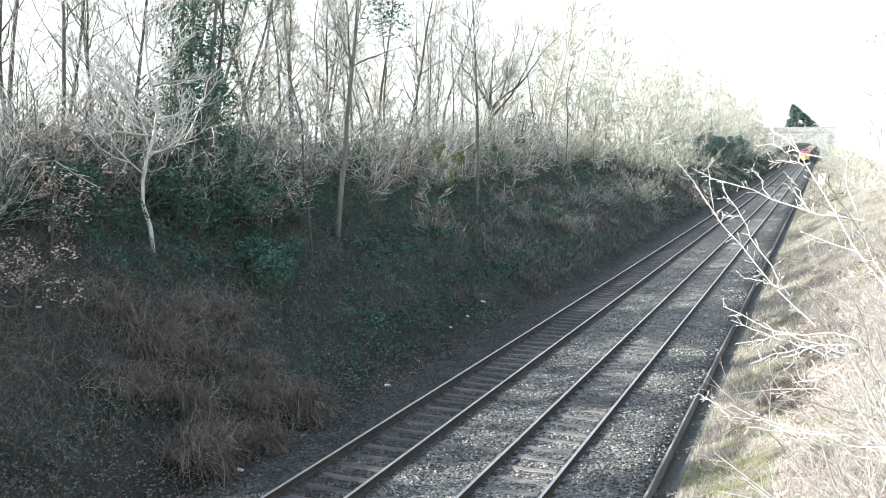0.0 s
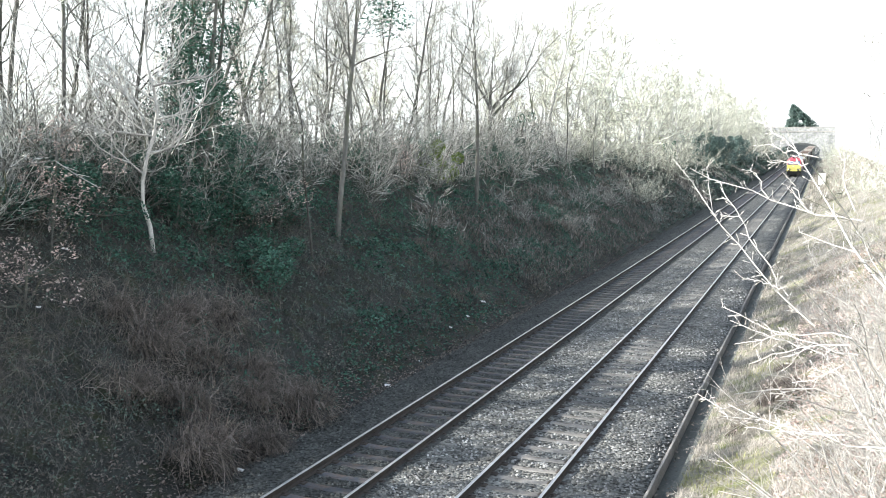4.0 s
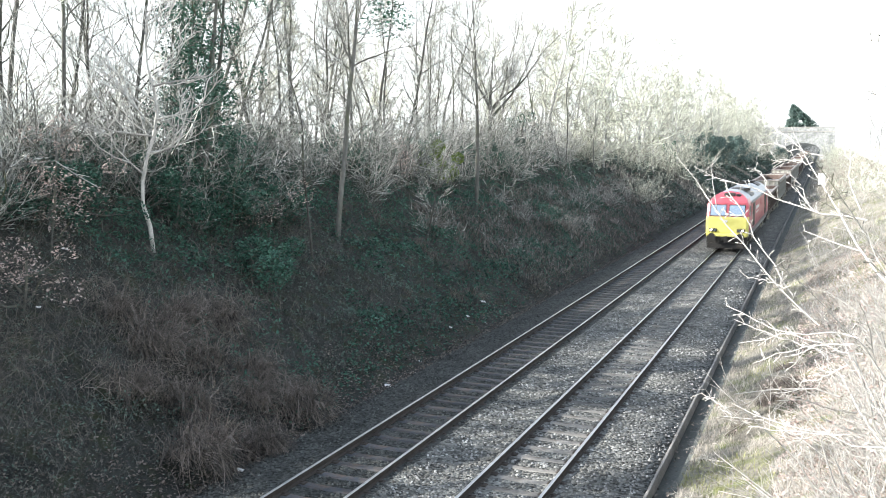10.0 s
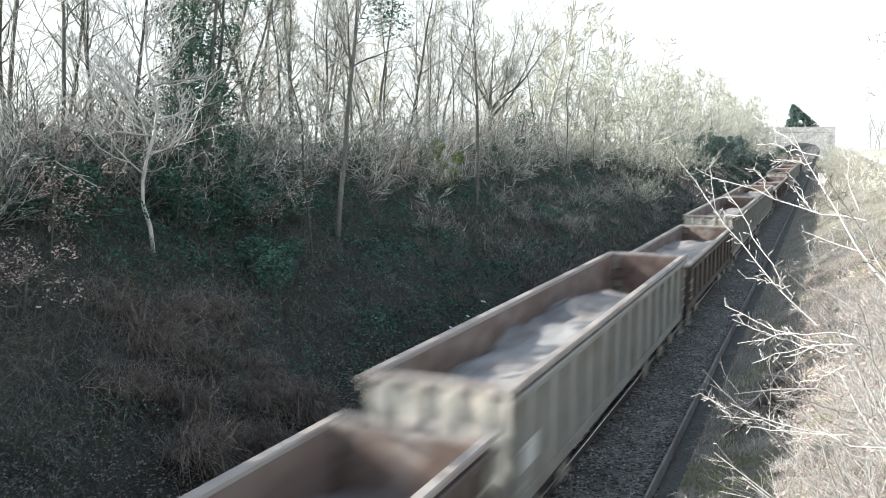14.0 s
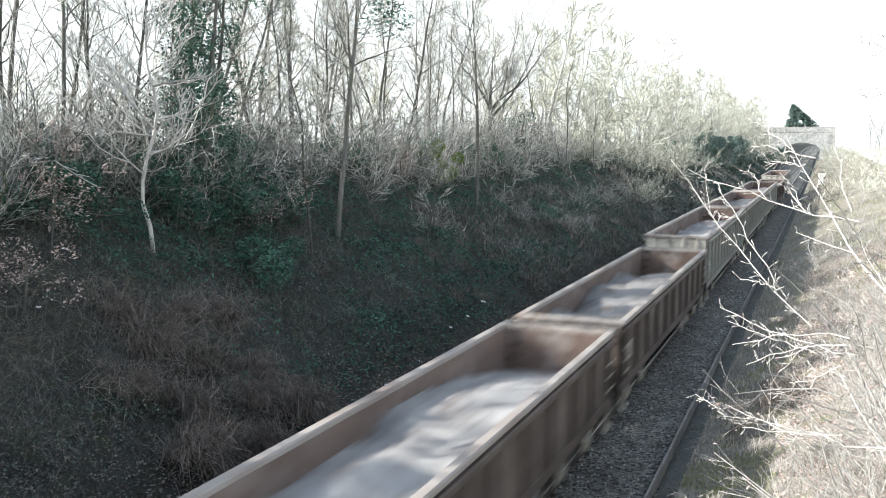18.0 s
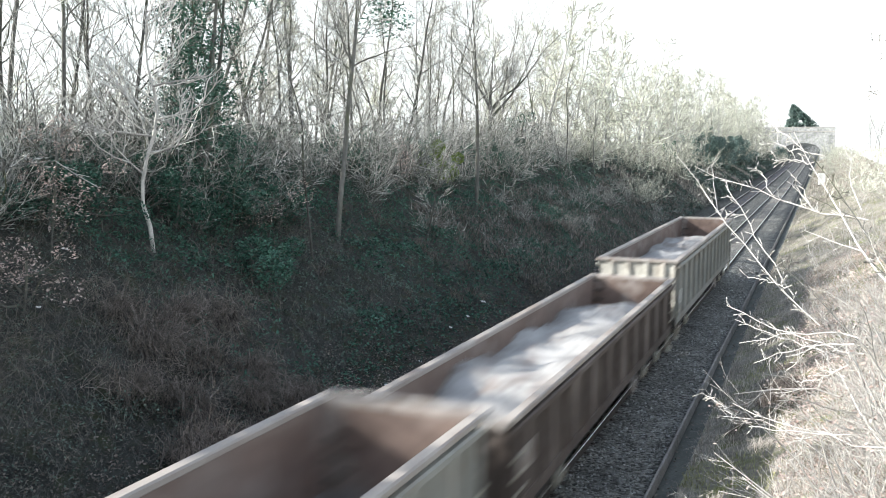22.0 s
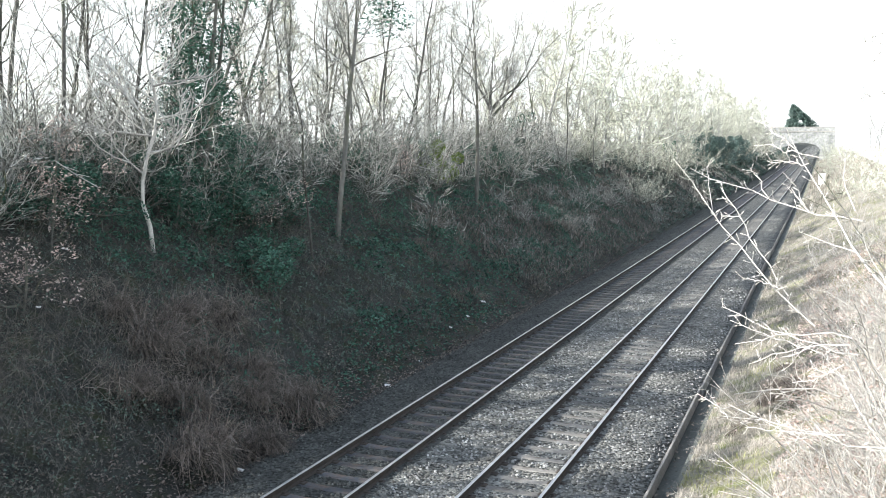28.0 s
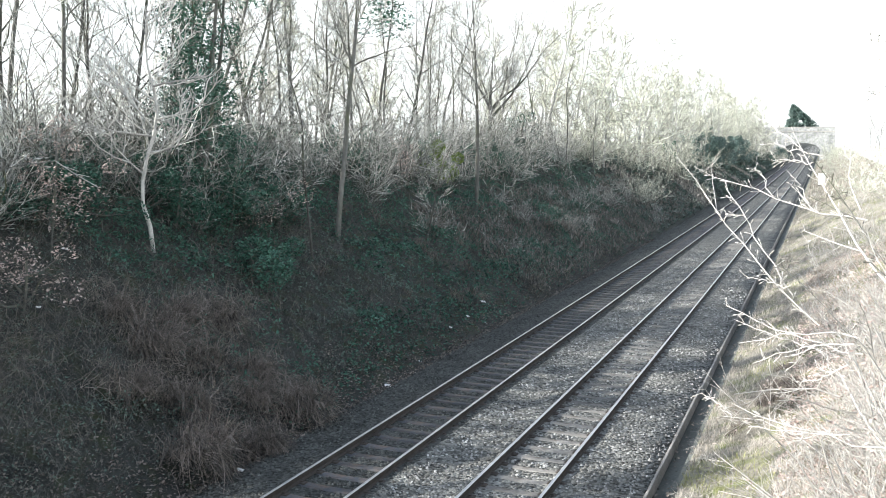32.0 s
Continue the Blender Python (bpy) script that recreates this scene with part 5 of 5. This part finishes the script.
# the hawthorn beside the camera: boughs from its two stems, with spurs and buds
def near_hawthorn():
    r = random.Random(5)
    t = thing("hawthorn_tree", "hawthorn with pale lichened twigs and swelling buds", "tree", m=pose(1.35, 3.2, ground_z(1.35, 3.2)))
    o = t.matrix_basis.translation
    root = Vector((0, 0, -0.3))
    stems = []
    for top in (Vector((0.55, 3.3, 6.6)), Vector((0.5, 3.25, 5.7))):
        st = [root.lerp(top - o, u) + Vector((0.25 * math.sin(3.1 * u), 0.05 * math.sin(9 * u), 0.2 * math.sin(3.1 * u))) for u in (0, 0.2, 0.4, 0.6, 0.8, 1.0)]
        tb = Tubes()
        tb.add(st, 0.05, 0.02, 8)
        part("trunk", tb.mesh("trunk", M["bark"]), None, t)
    # each: start, tip, thickness in mm, how far it bows
    upper = (((0.34, 3.1, 6.2), (-0.11, 3.5, 6.88), 13, -0.03), ((0.4, 3.1, 6.15), (-0.06, 3.5, 6.81), 9, 0.02), ((0.11, 3.3, 6.62), (0.05, 3.5, 6.84), 5, 0.02), ((0.16, 3.46, 6.57), (-0.48, 3.7, 6.75), 7, -0.03),
             ((0.0, 3.4, 6.2), (-0.55, 3.7, 6.79), 7, -0.03), ((-0.09, 3.4, 6.30), (-0.35, 3.6, 6.68), 6, 0.01), ((-0.17, 3.6, 6.66), (-0.25, 3.7, 6.75), 4, 0), ((-0.05, 3.55, 6.63), (-0.12, 3.7, 6.72), 4, 0),
             ((0.0, 3.5, 6.80), (-0.24, 3.7, 6.84), 6, 0), ((-0.04, 3.5, 6.77), (-0.19, 3.7, 6.78), 5, 0), ((-0.08, 3.5, 6.82), (-0.26, 3.7, 6.95), 5, 0.01))
    lower = (((0.4, 3.1, 5.85), (-0.12, 3.4, 6.40), 9, 0.03), ((-0.09, 3.35, 6.34), (-0.25, 3.5, 6.34), 5, 0), ((0.14, 3.25, 6.14), (-0.32, 3.5, 6.23), 6, -0.02), ((0.04, 3.3, 6.13), (-0.29, 3.5, 6.18), 5, -0.01),
             ((0.12, 3.25, 6.2), (-0.27, 3.5, 6.09), 6, 0.02), ((0.12, 3.2, 6.18), (-0.21, 3.4, 6.04), 6, 0.02), ((0.10, 3.2, 6.1), (-0.10, 3.4, 5.94), 5, 0), ((-0.25, 3.25, 5.88), (-0.39, 3.4, 5.91), 4, 0),
             ((0.35, 3.05, 5.88), (-0.27, 3.3, 5.91), 7, -0.03), ((0.12, 3.1, 5.9), (-0.21, 3.3, 5.83), 5, 0), ((-0.01, 3.15, 5.92), (-0.05, 3.3, 5.70), 4, 0), ((0.4, 3.2, 7.1), (0.11, 3.5, 7.23), 4, 0), ((0.4, 3.2, 6.95), (0.12, 3.5, 7.05), 3, 0))
    for a, b, mm, bow in upper + lower:
        tb = Tubes()
        a, b = Vector(a) - o, Vector(b) - o
        L = (b - a).length
        pts = [a.lerp(b, u) + Vector((r.gauss(0, 0.006), r.gauss(0, 0.006), r.gauss(0, 0.006) + bow * math.sin(3.14 * u))) for u in (0, 0.12, 0.25, 0.37, 0.5, 0.62, 0.75, 0.87)] + [b]
        rad = mm * 0.00042
        tb.add(pts, rad, 0.0013, 6)

        def spurs(line, count, size):
            for _ in range(count):
                p, d = at(line, r.uniform(0.05, 1.0))
                q = path(r, p, fork(r, d, r.uniform(0.6, 1.2)), size * r.uniform(0.4, 1.0), 2, 0.2, 0.05)
                tb.add(q, 0.0013, 0.0008, 4)
                e = q[-1]
                tb.add([e - (q[-1] - q[-2]).normalized() * 0.004, e + (q[-1] - q[-2]).normalized() * 0.003, e + (q[-1] - q[-2]).normalized() * 0.008], 0.0026, 0.0008, 4)
        spurs(pts, int(28 * L) + 2, 0.042)
        for _ in range(int(2.6 * L + 0.5)):
            p, d = at(pts, r.uniform(0.2, 0.7))
            br = path(r, p, fork(r, (d + Vector((-0.3, 0.2, 0.1))).normalized(), r.uniform(0.35, 0.8)), L * r.uniform(0.15, 0.3), 5, 0.10, 0.03)
            tb.add(br, max(0.0019, rad * 0.45), 0.0011, 5)
            spurs(br, 5, 0.04)
        part("bough", tb.mesh("bough", M["twig_near"] if mm != 9 else M["bark"]), None, t)
    return t


hawthorn = near_hawthorn()
# ---- far end: road bridge, house, cabinet ----
def far_bridge():
    Y, zr = 322.0, rise(322.0)
    t = thing("road_bridge", "old brick road bridge across the railway", "bridge", m=pose(-7.3, Y, zr))
    x0, x1, top = -15.0, 10.0, 9.2
    # wall with a segmental arch cut through it, front and back
    half, spring, crown_ = 5.6, 3.0, 5.4
    n = 16
    arc = [(half * math.cos(math.pi * (1 - k / n)), spring + (crown_ - spring) * math.sin(math.pi * k / n)) for k in range(n + 1)]
    inner = [(-half, -0.6)] + arc + [(half, -0.6)]
    outer = [(x0, -0.6)] + [(x0 + (x1 - x0) * k / n, top) for k in range(n + 1)] + [(x1, -0.6)]
    v = [(a, yy, b) for yy in (-3.5, 3.5) for a, b in inner + outer]
    m_ = len(inner)
    f = []
    for side in (0, 1):
        o = side * 2 * m_
        for k in range(m_ - 1):
            q = (o + k, o + k + 1, o + m_ + k + 1, o + m_ + k)
            f.append(q[::-1] if side else q)
    for k in range(m_ - 1):
        f.append((k, 2 * m_ + k, 2 * m_ + k + 1, k + 1))
        f.append((m_ + k, m_ + k + 1, 3 * m_ + k + 1, 3 * m_ + k))
    part("arch_wall", mesh_of("arch_wall", v, f, M["brick"]), None, t)
    for yy in (-3.6, 3.3):
        part("parapet", boxes(((x0, yy, top), (x1, yy + 0.35, top + 1.2), 0.03)), M["brick"], t)
        part("coping", boxes(((x0, yy - 0.06, top + 1.2), (x1, yy + 0.41, top + 1.38), 0.03)), M["coping"], t)
    part("string_course", boxes(((x0, -3.62, top - 0.3), (x1, -3.5, top - 0.1))), M["coping"], t)


far_bridge()
# approach ground on both sides of the bridge is carried by the cutting; tall hedge tree beyond it
blobs = []
rr_ = random.Random(4)
for k in range(40):
    u = k / 39
    w = 5.0 * (1 - u) ** 0.8 + 0.3
    for _ in range(3):
        blobs.append((rr_.uniform(-3.2 - 2.0 * (1 - u), -2.8 + 12.0 * (1 - u)), rr_.uniform(-w, w) * 0.6, 1.2 + u * 11.5, 1.7 - 1.0 * u))
leaf_mass("conifer", "broad dark conifer behind the bridge", "tree", blobs, 170, 0.3, M["conifer"], pose(-8.2, 345, ground_z(-30, 345) + 1.0), 10, 0.3)
for k in range(16):
    sized(copy_thing(FAR_KINDS[k % 3] if k % 2 else FAR_SHRUBS[k % 3], stand(-15.2 - 3.5 * rt.random(), 225 + 5.5 * k, 40 * k)), rt.uniform(0.7, 1.1) if k % 2 else rt.uniform(1.2, 1.7))
for k in range(12):
    sized(copy_thing(FAR_SHRUBS[k % 3], stand(0.5 + 4 * rt.random(), 235 + 6.5 * k, 50 * k)), rt.uniform(0.9, 1.4))
for k in range(26):
    a = rt.uniform(-1, 1)
    sized(copy_thing(KINDS[rt.randrange(6)], stand(-30 - 60 * rt.random() if k % 2 else 14 + 50 * rt.random(), rt.uniform(300, 420), rt.uniform(0, 360))), rt.uniform(0.8, 1.2))

for k in range(9):
    sized(copy_thing(FAR_SHRUBS[k % 3], stand(-13.2 + 1.6 * rt.random(), 272 + 5 * k, 70 * k)), rt.uniform(0.9, 1.3))
for k, (x, y) in enumerate(((-13.4, 300), (-12.8, 312))):
    leaf_mass("evergreen_shrub", "dark evergreen shrub beside the bridge", "shrub", column(9, 0.5, 3.4, 0.9, 1.0, 0.7, 340 + k), 120, 0.2, M["conifer"], stand(x, y))

# trackside cabinet
cab = thing("trackside_cabinet", "white painted trackside equipment cabinet", "cabinet", m=stand(-0.3, 139, 8, 0, 0.1))
part("body", boxes(((-0.45, -0.35, 0.35), (0.45, 0.35, 1.9), 0.03)), M["white_paint"], cab)
part("lid", boxes(((-0.5, -0.4, 1.9), (0.5, 0.4, 1.98), 0.02)), M["white_paint"], cab)
for s in (-1, 1):
    part("door", boxes(((min(0.02 * s, 0.42 * s), -0.375, 0.42), (max(0.02 * s, 0.42 * s), -0.352, 1.84), 0.008)), M["white_paint"], cab)
    part("leg", boxes(((s * 0.38 - 0.05, -0.3, 0.0), (s * 0.38 + 0.05, 0.3, 0.36))), M["black"], cab)

# litter caught at the foot of the bank
for k, (x, y, a, L) in enumerate(((-11.8, 23.5, 30, 0.2), (-11.65, 15.9, 10, 0.16), (-12.75, 34.2, 50, 0.22), (-12.5, 31.8, 80, 0.18), (-12.4, 29.9, 0, 0.12), (-12.1, 26.5, 20, 0.1), (-18.6, 17.9, 45, 0.16), (-12.2, 33.0, 100, 0.1), (-16.9, 15.4, 15, 0.12))):
    bm = bmesh.new()
    bmesh.ops.create_grid(bm, x_segments=5, y_segments=4, size=0.5)
    for q in bm.verts:
        q.co = Vector((q.co.x * L, q.co.y * L * 0.55, 0.25 * L * noise.noise((q.co.x * 4 + k, q.co.y * 4, k)) + 0.05))
    bmesh.ops.solidify(bm, geom=bm.faces[:], thickness=0.004)
    ob = tagged(part("litter", bm, M["litter"]), "scrap of crumpled white litter on the bank", "litter", "litter along the line")
    up = 0.35 if x < -12.3 else 0.05
    ob.matrix_basis = pose(x, y, max(ground_z(x, y), rise(y) - 0.4) + up, 25, 10, a)
# ---- motion ----
def train_pose(front_y):
    """A vehicle whose front stands at front_y on the nearer track."""
    slope = math.degrees(math.atan((rise(front_y + 18) - rise(front_y)) / 18))
    return pose(TRACK_X[1], front_y, rise(front_y), slope, 0, 0)


def front_at(t):
    """Where the train's front stands: it slows a little as it passes."""
    return FRONT_12 - (21.85 if t < 12 else SPEED) * (t - 12) + 0.16 * max(0.0, t - 17.3)


def motions():
    for vehicle, back in TRAIN:
        walk(vehicle, [(k * 0.5, train_pose(front_at(k * 0.5) + back)) for k in range(65)])
        # its wheels roll, a little under a quarter turn from row to row
        for b in vehicle.children:
            if b.name.startswith("bogie"):
                for w in [o for o in b.children if o.name.startswith("wheelset")]:
                    at_, turn = w.location.copy(), math.degrees(SPEED / w.location.z)
                    walk(w, [(k / 30, pose(*at_, turn * k / 30)) for k in range(961)])
    # the hawthorn beside the camera stirs in the wind: hundredths of a degree, every half second, calm across the gaps
    gust = (-13, -13, -13, -8, -8, -13, -8, -18, -19, -20, -20, -21, -26, -26, -21, -34, -21, -18, -21, -5, 0, 3, 0, 8, -8, 8, 10, -18, -5, 0, -3, -5, -5,
            -5, 0, -13, -29, -5, 0, 0, 3, 10, 0, 10, 3, 16, 34, 0, 23, 16, 42, 26, 22, 18, 13, 8, -18, 0, -49, -34, 3, -18, 18, 8, 0)
    o = hawthorn.matrix_basis.translation.copy()
    walk(hawthorn, [(k * 0.5, pose(*o, 0.3 * g / 100, g / 100, 0)) for k, g in enumerate(gust)])


motions()
